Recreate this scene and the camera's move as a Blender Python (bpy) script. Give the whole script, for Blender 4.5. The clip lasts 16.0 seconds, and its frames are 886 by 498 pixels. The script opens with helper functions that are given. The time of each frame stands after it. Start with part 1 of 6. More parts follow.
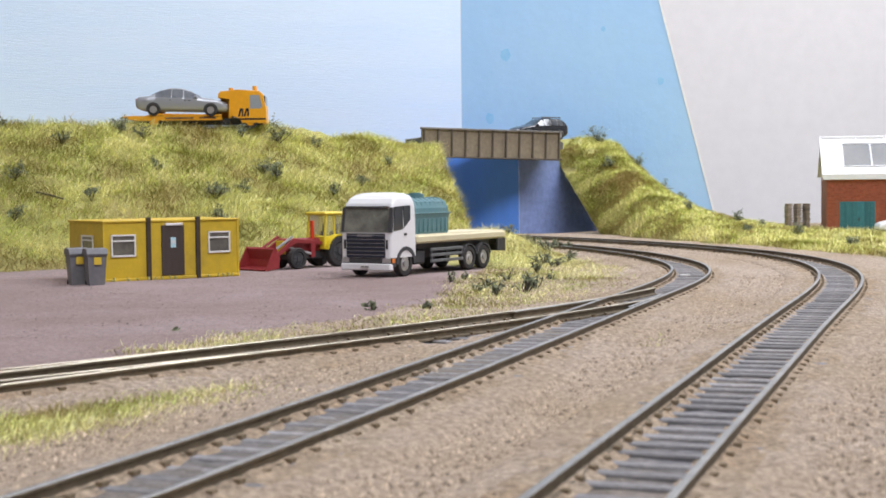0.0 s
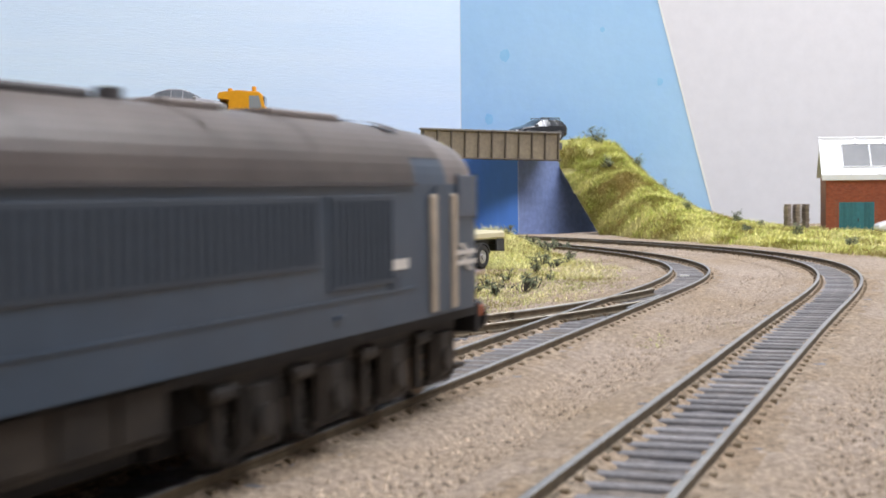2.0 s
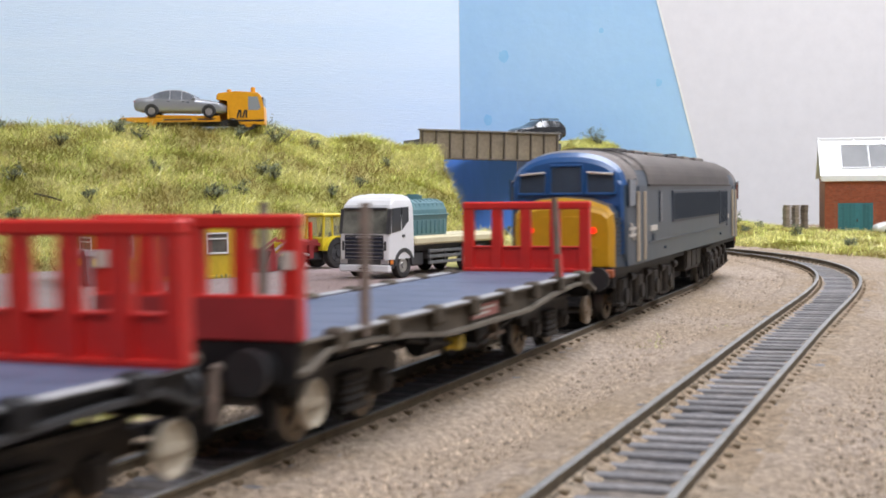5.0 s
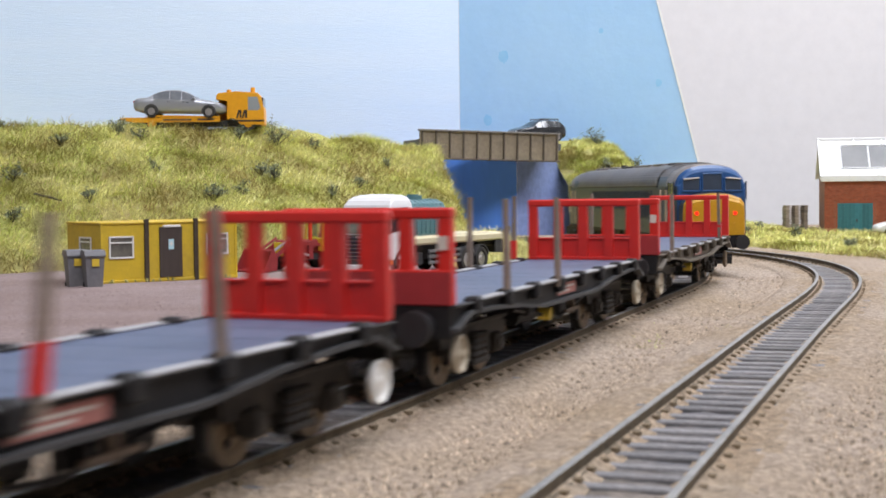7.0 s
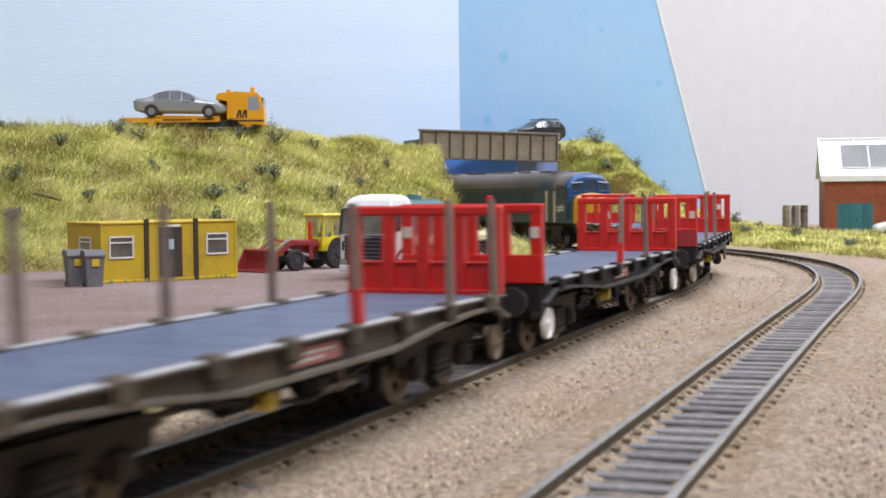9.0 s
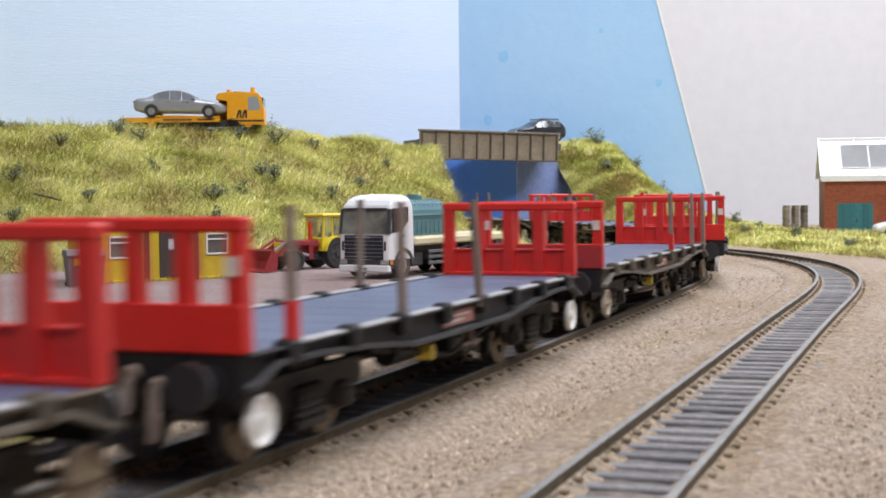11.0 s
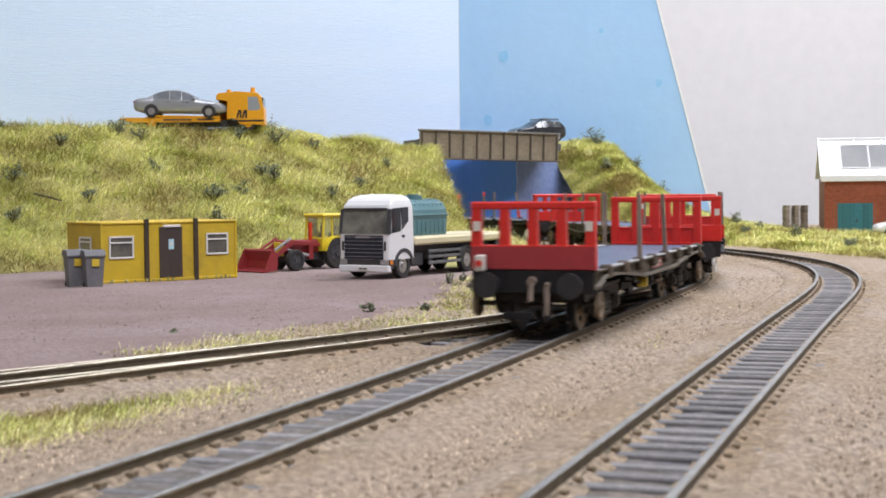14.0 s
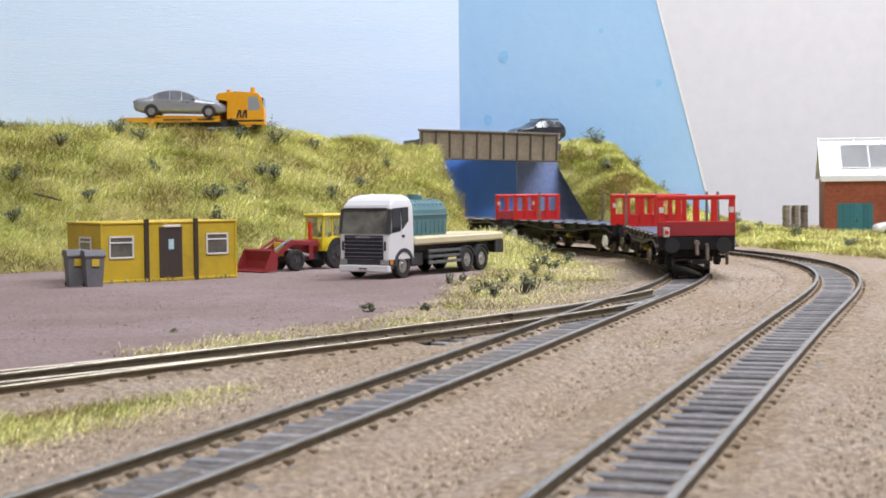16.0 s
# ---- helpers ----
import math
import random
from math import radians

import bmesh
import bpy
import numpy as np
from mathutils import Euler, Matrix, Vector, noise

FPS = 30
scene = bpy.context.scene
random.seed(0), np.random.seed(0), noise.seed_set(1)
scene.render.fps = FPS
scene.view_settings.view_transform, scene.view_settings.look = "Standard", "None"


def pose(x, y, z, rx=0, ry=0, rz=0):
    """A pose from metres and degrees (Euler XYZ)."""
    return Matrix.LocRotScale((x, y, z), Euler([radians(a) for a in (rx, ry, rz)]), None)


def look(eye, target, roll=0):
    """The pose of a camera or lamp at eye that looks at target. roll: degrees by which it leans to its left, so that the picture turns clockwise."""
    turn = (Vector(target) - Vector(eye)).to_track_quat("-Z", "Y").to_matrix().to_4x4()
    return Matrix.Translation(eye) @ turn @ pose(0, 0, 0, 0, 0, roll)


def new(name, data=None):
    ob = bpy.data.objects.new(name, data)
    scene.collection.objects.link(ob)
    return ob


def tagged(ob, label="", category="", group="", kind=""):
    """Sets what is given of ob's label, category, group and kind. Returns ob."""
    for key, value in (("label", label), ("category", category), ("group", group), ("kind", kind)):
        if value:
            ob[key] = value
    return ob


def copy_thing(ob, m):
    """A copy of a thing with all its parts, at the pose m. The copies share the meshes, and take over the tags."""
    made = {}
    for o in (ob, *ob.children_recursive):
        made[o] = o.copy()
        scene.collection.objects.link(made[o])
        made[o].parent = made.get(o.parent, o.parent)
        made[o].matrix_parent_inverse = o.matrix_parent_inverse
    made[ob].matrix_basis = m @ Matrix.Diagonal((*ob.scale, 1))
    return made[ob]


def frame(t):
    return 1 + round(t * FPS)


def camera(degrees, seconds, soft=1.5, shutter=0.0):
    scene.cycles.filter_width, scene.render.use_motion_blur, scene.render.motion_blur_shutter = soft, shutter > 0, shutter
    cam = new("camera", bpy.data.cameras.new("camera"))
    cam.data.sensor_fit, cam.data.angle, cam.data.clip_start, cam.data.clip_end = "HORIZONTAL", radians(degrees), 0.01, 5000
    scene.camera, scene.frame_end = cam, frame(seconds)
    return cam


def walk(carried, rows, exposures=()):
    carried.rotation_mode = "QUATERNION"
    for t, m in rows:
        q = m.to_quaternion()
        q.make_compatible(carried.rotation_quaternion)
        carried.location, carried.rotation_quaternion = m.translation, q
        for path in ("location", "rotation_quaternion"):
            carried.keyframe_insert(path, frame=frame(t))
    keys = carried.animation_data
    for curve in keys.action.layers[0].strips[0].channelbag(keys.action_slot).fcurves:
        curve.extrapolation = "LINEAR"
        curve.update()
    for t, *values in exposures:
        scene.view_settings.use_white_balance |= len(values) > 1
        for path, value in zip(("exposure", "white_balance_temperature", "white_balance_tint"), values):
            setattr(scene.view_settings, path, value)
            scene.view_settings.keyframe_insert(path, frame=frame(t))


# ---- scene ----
# A model railway at 4 mm to the foot. Lengths below are in millimetres; MM turns them into metres.
MM = 0.001
cam = camera(35.9, 16.0, soft=1.7, shutter=0.8)
cam.data.dof.use_dof = True
cam.data.dof.focus_distance = 0.72
cam.data.dof.aperture_fstop = 76.0
EYE = Vector((0, 0, 38.84)) * MM


def aim(k):
    return look(EYE, EYE + Vector((0.00145 * k, 1, -0.0439 + 0.00124 * k)), -0.594)


walk(cam, [(0, aim(0)), (1.0, aim(0)), (2.0, aim(0.35)), (3.5, aim(0.65)), (6.3, aim(1)), (16, aim(1))])

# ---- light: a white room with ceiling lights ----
world = bpy.data.worlds.new("room_air")
world.use_nodes = True
world.node_tree.nodes["Background"].inputs[0].default_value = (0.9, 0.95, 1.0, 1)
world.node_tree.nodes["Background"].inputs[1].default_value = 0.15
scene.world = world
scene.view_settings.exposure = 0.0


def area_lamp(name, place, target, sx, sy, watts, colour):
    data = bpy.data.lights.new(name, "AREA")
    data.shape, data.size, data.size_y, data.energy, data.color = "RECTANGLE", sx, sy, watts, colour
    ob = new(name, data)
    ob.matrix_world = look(Vector(place), Vector(target))
    return ob


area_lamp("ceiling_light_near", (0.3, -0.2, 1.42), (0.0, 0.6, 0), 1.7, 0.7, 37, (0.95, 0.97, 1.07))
area_lamp("ceiling_light_far", (0.85, 1.2, 1.42), (0.85, 1.24, 0), 1.6, 0.5, 37, (0.95, 0.97, 1.06))


# ---- materials ----
def mat(name, colour, rough=0.6, metal=0.0, grain=0.0, scale=400.0, bump=0.0, patch=0.0, patch_scale=25.0, colour2=None,
        alpha=1.0, coat=0.0, island=0.0, emit=None, stretch=None, spec=0.5, bump_scale=None):
    """A procedural surface: fine grain, wider patches towards a second colour, relief, and change from piece to piece."""
    m = bpy.data.materials.new(name)
    m.use_nodes = True
    nt = m.node_tree
    b = nt.nodes["Principled BSDF"]
    b.inputs["Base Color"].default_value = (*colour, 1)
    b.inputs["Roughness"].default_value = rough
    b.inputs["Metallic"].default_value = metal
    b.inputs["Specular IOR Level"].default_value = spec
    if coat:
        b.inputs["Coat Weight"].default_value = coat
        b.inputs["Coat Roughness"].default_value = 0.15
    if emit:
        b.inputs["Emission Color"].default_value = (*colour, 1)
        b.inputs["Emission Strength"].default_value = emit
    if alpha < 1:
        b.inputs["Transmission Weight"].default_value = 1 - alpha
    co = nt.nodes.new("ShaderNodeTexCoord")
    src = co.outputs["Object"]
    if stretch:
        mp = nt.nodes.new("ShaderNodeMapping")
        mp.inputs["Scale"].default_value = stretch
        nt.links.new(src, mp.inputs["Vector"])
        src = mp.outputs["Vector"]

    def noise_node(sc, detail):
        n = nt.nodes.new("ShaderNodeTexNoise")
        n.inputs["Scale"].default_value = sc
        n.inputs["Detail"].default_value = detail
        n.inputs["Roughness"].default_value = 0.65
        nt.links.new(src, n.inputs["Vector"])
        return n

    col = None
    if patch:
        n = noise_node(patch_scale, 4)
        r = nt.nodes.new("ShaderNodeMapRange")
        r.inputs["From Min"].default_value, r.inputs["From Max"].default_value = 0.36, 0.66
        r.inputs["To Max"].default_value = patch
        nt.links.new(n.outputs["Fac"], r.inputs["Value"])
        mx = nt.nodes.new("ShaderNodeMixRGB")
        mx.inputs["Color1"].default_value = (*colour, 1)
        c2 = colour2 or tuple(c * 0.6 for c in colour)
        mx.inputs["Color2"].default_value = (*c2, 1)
        nt.links.new(r.outputs["Result"], mx.inputs["Fac"])
        col = mx.outputs["Color"]
    if grain or island:
        hs = nt.nodes.new("ShaderNodeHueSaturation")
        if col:
            nt.links.new(col, hs.inputs["Color"])
        else:
            hs.inputs["Color"].default_value = (*colour, 1)
        val = None
        if grain:
            n = noise_node(scale, 6)
            r = nt.nodes.new("ShaderNodeMapRange")
            r.inputs["From Min"].default_value, r.inputs["From Max"].default_value = 0.3, 0.7
            r.inputs["To Min"].default_value, r.inputs["To Max"].default_value = 1 - grain, 1 + grain
            nt.links.new(n.outputs["Fac"], r.inputs["Value"])
            val = r.outputs["Result"]
        if island:
            g = nt.nodes.new("ShaderNodeNewGeometry")
            o = nt.nodes.new("ShaderNodeObjectInfo")
            ad = nt.nodes.new("ShaderNodeMath")
            ad.operation = "ADD"
            nt.links.new(g.outputs["Random Per Island"], ad.inputs[0])
            nt.links.new(o.outputs["Random"], ad.inputs[1])
            fr = nt.nodes.new("ShaderNodeMath")
            fr.operation = "FRACT"
            nt.links.new(ad.outputs[0], fr.inputs[0])
            r = nt.nodes.new("ShaderNodeMapRange")
            r.inputs["To Min"].default_value, r.inputs["To Max"].default_value = 1 - island, 1 + island
            nt.links.new(fr.outputs[0], r.inputs["Value"])
            if val:
                mu = nt.nodes.new("ShaderNodeMath")
                mu.operation = "MULTIPLY"
                nt.links.new(val, mu.inputs[0])
                nt.links.new(r.outputs["Result"], mu.inputs[1])
                val = mu.outputs[0]
            else:
                val = r.outputs["Result"]
        nt.links.new(val, hs.inputs["Value"])
        col = hs.outputs["Color"]
    if col:
        nt.links.new(col, b.inputs["Base Color"])
    if bump:
        n = noise_node(bump_scale or scale, 5)
        bp = nt.nodes.new("ShaderNodeBump")
        bp.inputs["Strength"].default_value = 1.0
        bp.inputs["Distance"].default_value = bump * MM
        nt.links.new(n.outputs["Fac"], bp.inputs["Height"])
        nt.links.new(bp.outputs["Normal"], b.inputs["Normal"])
    return m


M_WALL = mat("white_room_wall", (0.80, 0.775, 0.76), 0.9, grain=0.03, scale=40, patch=0.25, patch_scale=1.2, colour2=(0.72, 0.70, 0.69))
# Paler than the other blue boards because its stronger light is in the colour.
M_SKY_LIGHT = mat("pale_blue_lit_board", (0.635, 0.755, 0.90), 0.65, grain=0.025, scale=60, bump=0.3, patch=0.6, patch_scale=3,
                  colour2=(0.56, 0.715, 0.90), stretch=(1, 1, 14))
M_SKY_MID = mat("sky_blue_painted_board", (0.36, 0.61, 0.90), 0.6, grain=0.02, scale=60, bump=0.4, patch=0.7, patch_scale=3.5,
                colour2=(0.44, 0.67, 0.91))
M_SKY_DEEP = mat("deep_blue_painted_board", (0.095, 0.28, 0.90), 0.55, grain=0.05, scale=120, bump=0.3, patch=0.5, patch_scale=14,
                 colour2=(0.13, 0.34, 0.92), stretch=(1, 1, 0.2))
# Blue board under the bridge; the shade on it is put into this violet-grey colour.
M_SKY_SHADED = mat("shade_toned_blue_board", (0.21, 0.28, 0.54), 0.75, grain=0.15, scale=180, bump=0.4, patch=0.6, patch_scale=22, colour2=(0.26, 0.33, 0.58))
M_SMUDGE = mat("thin_blue_paint_smudge", (0.25, 0.55, 0.85), 0.7, patch=0.6, patch_scale=60, colour2=(0.36, 0.64, 0.9))
M_EDGE = mat("raw_board_edge", (0.88, 0.88, 0.86), 0.8, grain=0.08)
M_BALLAST = mat("fine_brown_ballast", (0.35, 0.255, 0.165), 0.95, grain=0.6, scale=650, bump=1.6, patch=0.9, patch_scale=30,
                colour2=(0.40, 0.32, 0.235), bump_scale=800)
M_OPEN_BALLAST = mat("trodden_pinkish_ballast", (0.42, 0.336, 0.262), 0.95, grain=0.55, scale=700, bump=1.5, patch=0.85, patch_scale=11,
                     colour2=(0.34, 0.25, 0.155), bump_scale=800)
M_STONE = mat("ballast_grains", (0.43, 0.34, 0.25), 0.9, island=0.55, grain=0.1)
M_YARD = mat("rolled_pinkish_yard_grit", (0.225, 0.16, 0.145), 0.95, grain=0.35, scale=900, bump=0.8, patch=0.85, patch_scale=9,
             colour2=(0.31, 0.24, 0.235))
M_RAIL_SIDE = mat("rusty_rail_side", (0.135, 0.105, 0.066), 0.85, grain=0.3, scale=300)
M_RAIL_TOP = mat("worn_rail_head", (0.28, 0.28, 0.27), 0.45, metal=0.85, grain=0.25, scale=120)
M_RAIL_BRIGHT = mat("bright_rail_head", (0.52, 0.46, 0.36), 0.42, metal=0.9, grain=0.15, scale=120)
M_SLEEPER = mat("weathered_grey_sleeper", (0.24, 0.235, 0.24), 0.9, grain=0.35, scale=500, patch=0.5, patch_scale=80,
                colour2=(0.15, 0.135, 0.125), island=0.3)
M_FOURFOOT = mat("dark_grey_brown_bed", (0.12, 0.118, 0.125), 0.95, grain=0.5, scale=500, bump=0.8, patch=0.7, patch_scale=30, colour2=(0.19, 0.155, 0.115))
M_CHAIR = mat("rail_chair_brown", (0.19, 0.14, 0.085), 0.9, grain=0.3)
M_EARTH = mat("mossy_earth", (0.36, 0.30, 0.12), 0.95, grain=0.4, scale=300, bump=2.0, patch=0.8, patch_scale=20, colour2=(0.38, 0.40, 0.11), bump_scale=250)
M_GIRDER = mat("weathered_girder_brown", (0.23, 0.19, 0.14), 0.8, grain=0.2, scale=250, patch=0.6, patch_scale=50, colour2=(0.30, 0.25, 0.17))
M_GIRDER_DARK = mat("girder_rib_brown", (0.10, 0.08, 0.06), 0.8, grain=0.2)
M_GIRDER_GREY = mat("girder_flange_grey", (0.20, 0.185, 0.165), 0.75, grain=0.2)
M_ROAD = mat("model_road_grey", (0.12, 0.12, 0.12), 0.9, grain=0.2, scale=900)


# ---- building helpers ----
def part(name, bm, material, parent=None, label="", m=None, smooth=False):
    """Links a bmesh, drawn in millimetres, as one mesh object under a thing or a part."""
    me = bpy.data.meshes.new(name)
    bmesh.ops.recalc_face_normals(bm, faces=bm.faces)
    bm.transform(Matrix.Scale(MM, 4))
    bm.to_mesh(me)
    bm.free()
    if smooth:
        for p in me.polygons:
            p.use_smooth = True
    for one in material if isinstance(material, (list, tuple)) else (material,):
        me.materials.append(one)
    ob = new(name, me)
    if parent is not None:
        ob.parent = parent
    if m is not None:
        ob.matrix_basis = m
    if label:
        tagged(ob, label)
    return ob


def at(x, y, z, rz=0, rx=0, ry=0):
    return pose(x * MM, y * MM, z * MM, rx, ry, rz)


def thing(name, m, label, category, group="", kind=""):
    ob = new(name)
    ob.empty_display_size = 0.01
    ob.matrix_basis = m
    return tagged(ob, label, category, group, kind)


def box(bm, x0, y0, z0, x1, y1, z1, bevel=0.0, mi=0, seg=1):
    r = bmesh.ops.create_cube(bm, size=1)
    vs = r["verts"]
    for v in vs:
        v.co = Vector((x0 + (v.co.x + 0.5) * (x1 - x0), y0 + (v.co.y + 0.5) * (y1 - y0), z0 + (v.co.z + 0.5) * (z1 - z0)))
    fs = list({f for v in vs for f in v.link_faces})
    for f in fs:
        f.material_index = mi
    if bevel:
        es = list({e for v in vs for e in v.link_edges})
        bmesh.ops.bevel(bm, geom=es, offset=bevel, segments=seg, profile=0.6, affect="EDGES", clamp_overlap=True)
    return bm


def boxes(*rows, bevel=0.0):
    bm = bmesh.new()
    for row in rows:
        box(bm, *row, bevel=bevel)
    return bm


def rod(bm, a, b, r, n=10, r2=None, mi=0):
    a, b = Vector(a), Vector(b)
    d = b - a
    res = bmesh.ops.create_cone(bm, cap_ends=True, segments=n, radius1=r, radius2=r if r2 is None else r2, depth=d.length)
    turn = d.to_track_quat("Z", "Y").to_matrix().to_4x4()
    bmesh.ops.transform(bm, matrix=Matrix.Translation((a + b) / 2) @ turn, verts=res["verts"])
    for f in {f for v in res["verts"] for f in v.link_faces}:
        f.material_index = mi
    return bm


def rods(*rows, n=8):
    bm = bmesh.new()
    for a, b, r in rows:
        rod(bm, a, b, r, n)
    return bm


def slab(bm, pts, axis, lo, hi, mi=0, bevel=0.0):
    """A flat outline pushed out along x, y or z: pts are the other two coordinates in order."""
    def put(u, v, w):
        return {"x": (w, u, v), "y": (u, w, v), "z": (u, v, w)}[axis]
    a = [bm.verts.new(put(u, v, lo)) for u, v in pts]
    b = [bm.verts.new(put(u, v, hi)) for u, v in pts]
    fs = [bm.faces.new(a), bm.faces.new(b[::-1])]
    n = len(pts)
    for i in range(n):
        fs.append(bm.faces.new((a[i], b[i], b[(i + 1) % n], a[(i + 1) % n])))
    for f in fs:
        f.material_index = mi
    if bevel:
        bmesh.ops.bevel(bm, geom=list({e for f in fs for e in f.edges}), offset=bevel, segments=2, profile=0.6, affect="EDGES", clamp_overlap=True)
    return bm


def skin(bm, rings, closed=True, caps=True, mi=0):
    """A surface through rings of points."""
    rows = [[bm.verts.new(p) for p in ring] for ring in rings]
    n = len(rows[0])
    for a, b in zip(rows, rows[1:]):
        for i in range(n if closed else n - 1):
            f = bm.faces.new((a[i], a[(i + 1) % n], b[(i + 1) % n], b[i]))
            f.material_index = mi
    if caps and closed:
        bm.faces.new(rows[0]).material_index = mi
        bm.faces.new(rows[-1][::-1]).material_index = mi
    return bm


def wheel_mesh(bm, x, y, z, r, w, n=20, mi=0, side=1):
    """A disc on the y axis, outer face at y + side*w/2, with a recessed face."""
    rings = []
    for yy, rr in ((-w / 2, r * 0.55), (-w / 2, r * 0.97), (-w * 0.4, r), (w * 0.4, r), (w / 2, r * 0.96), (w / 2, r * 0.72), (w * 0.3, r * 0.66), (w * 0.3, r * 0.3), (w * 0.55, r * 0.24), (w * 0.55, 0.01)):
        rings.append([(x + rr * math.cos(2 * math.pi * k / n), y + side * yy, z + rr * math.sin(2 * math.pi * k / n)) for k in range(n)])
    return skin(bm, rings, caps=True, mi=mi)


def lump(x, y, s, seed=0.0):
    return noise.noise(Vector((x * s + seed, y * s - seed, seed * 1.7)))


# ---- the lines of the tracks on plan ----
class Line:
    """A track's centre line: start, heading, and the curvature (per metre) at even steps; straight before its start."""
    def __init__(self, x, y, heading, curv, length, before=0.0, after=0.0):
        ds = 2.0
        n = int((length + after) / ds) + 1
        ks = np.interp(np.arange(n) * ds, np.linspace(0, length, len(curv)), curv) * 1e-3
        th = heading + np.concatenate([[0], np.cumsum((ks[1:] + ks[:-1]) / 2 * ds)])
        tm = (th[1:] + th[:-1]) / 2
        X = x + np.concatenate([[0], np.cumsum(np.cos(tm) * ds)])
        Y = y + np.concatenate([[0], np.cumsum(np.sin(tm) * ds)])
        nb = int(before / ds)
        back = -ds * np.arange(nb, 0, -1)
        self.s = np.concatenate([back, np.arange(n) * ds])
        self.x = np.concatenate([x + np.cos(heading) * back, X])
        self.y = np.concatenate([y + np.sin(heading) * back, Y])
        self.th = np.concatenate([0 * back + heading, th])

    def point(self, s, lat=0.0):
        x, y, t = np.interp(s, self.s, self.x), np.interp(s, self.s, self.y), np.interp(s, self.s, self.th)
        return float(x - lat * np.sin(t)), float(y + lat * np.cos(t)), float(t)

    def near(self, x, y):
        """Distance of a place from the line, for laying the ground."""
        return float(np.min(np.hypot(self.x[::8] - x, self.y[::8] - y)))


MAIN = Line(-51.8, 163.3, 1.184, (0.39, 0.041, -0.087, 2.536, 1.405, 1.373, 1.374, 1.374, 1.374), 1400, before=1750, after=700)
LOOP = Line(2.9, 125.9, 1.227, (-0.176, 0.037, -0.159, 1.259, 2.263, 1.346, 1.013, 1.013, 1.013), 1300, before=500, after=300)
# the siding leaves the main line at the points and runs back towards the camera's left
SIDING = Line(103.6, 553, 4.3, (-1.752, -1.734, -0.633, 0.375, 0.536, 0.497, 0.478), 620)
SPUR = Line(*SIDING.point(205), (-0.95, -0.8, -0.6, -0.4), 420)

GROUND = -4.6


def rail_pair(parent, line, s0, s1, gauge=17.6, bright=0.0, sides=(1, -1)):
    for side in sides:
        bm = bmesh.new()
        rings = []
        prof = ((-1.15, -2.7), (1.15, -2.7), (1.15, -2.3), (0.3, -2.0), (0.3, -0.9), (0.62, -0.65), (0.62, -0.12), (0.42, 0.0), (-0.42, 0.0), (-0.62, -0.12), (-0.62, -0.65), (-0.3, -0.9), (-0.3, -2.0), (-1.15, -2.3))
        for s in np.arange(s0, s1 + 0.1, 8.0):
            x, y, t = line.point(s, side * gauge / 2)
            c, sn = math.cos(t), math.sin(t)
            rings.append([(x - u * sn, y + u * c, z) for u, z in prof])
        rows = [[bm.verts.new(p) for p in ring] for ring in rings]
        n = len(prof)
        for a, b in zip(rows, rows[1:]):
            for i in range(n):
                f = bm.faces.new((a[i], a[(i + 1) % n], b[(i + 1) % n], b[i]))
                f.material_index = 1 if 5 < i < 9 else 0
        part("rail", bm, (M_RAIL_SIDE, M_RAIL_BRIGHT if bright else M_RAIL_TOP), parent)


def sleeper_mesh():
    bm = bmesh.new()
    box(bm, -1.35, -15, -6.8, 1.35, 15, -2.7, bevel=0.3)
    for side in (1, -1):
        for q in (1, -1):
            box(bm, -0.8, side * 8.8 + q * 1.45 - 0.6, -2.75, 0.8, side * 8.8 + q * 1.45 + 0.6, -1.9, mi=1)
    me = bpy.data.meshes.new("sleeper")
    bmesh.ops.recalc_face_normals(bm, faces=bm.faces)
    bm.transform(Matrix.Scale(MM, 4))
    bm.to_mesh(me)
    bm.free()
    me.materials.append(M_SLEEPER)
    me.materials.append(M_CHAIR)
    return me


def lay_sleepers(parent, line, s0, s1, me, step=7.9, keep=lambda x, y: True):
    rnd = random.Random(5)
    s = s0
    while s < s1:
        x, y, t = line.point(s)
        if keep(x, y):
            ob = new("sleeper", me)
            ob.parent = parent
            ob.matrix_basis = at(x, y, rnd.uniform(-0.15, 0.12), math.degrees(t) + rnd.uniform(-1.2, 1.2))
        s += step * rnd.uniform(0.97, 1.03)


# ---- the room ----
def room():
    walls = {"wall_north": (-3000, 2350, -950, 3000, 2450, 1500), "wall_south": (-3000, -2500, -950, 3000, -2400, 1500),
             "wall_west": (-3100, -2400, -950, -3000, 2350, 1500), "wall_east": (3000, -2400, -950, 3100, 2350, 1500)}
    for name, b in walls.items():
        tagged(part(name, boxes(b), M_WALL), "plain white painted room wall", "wall", kind="structure")
    tagged(part("ceiling", boxes((-3100, -2500, 1500, 3100, 2450, 1560)), M_WALL), "plain white ceiling", "ceiling", kind="structure")
    tagged(part("floor", boxes((-3100, -2500, -1010, 3100, 2450, -950)), M_ROAD), "dark grey room floor under the layout", "floor", kind="structure")


def bank_height(x, y):
    """Rise of the grass bank that carries the road, above the ground."""
    foot = 690 + 0.62 * (x + 330) if x < -90 else 839 + 0.9 * (x + 90)
    crest = foot + 195
    u = (y - foot) / max(60, crest - foot)
    h = (91 - 13 * min(1, max(0, (x + 125) / 95))) * min(1, max(0, u)) ** 0.85
    end = 2 + 0.38 * (91 - h)
    e = (end - x) / 10
    return h * min(1, max(0, e)) if x > end - 10 else h


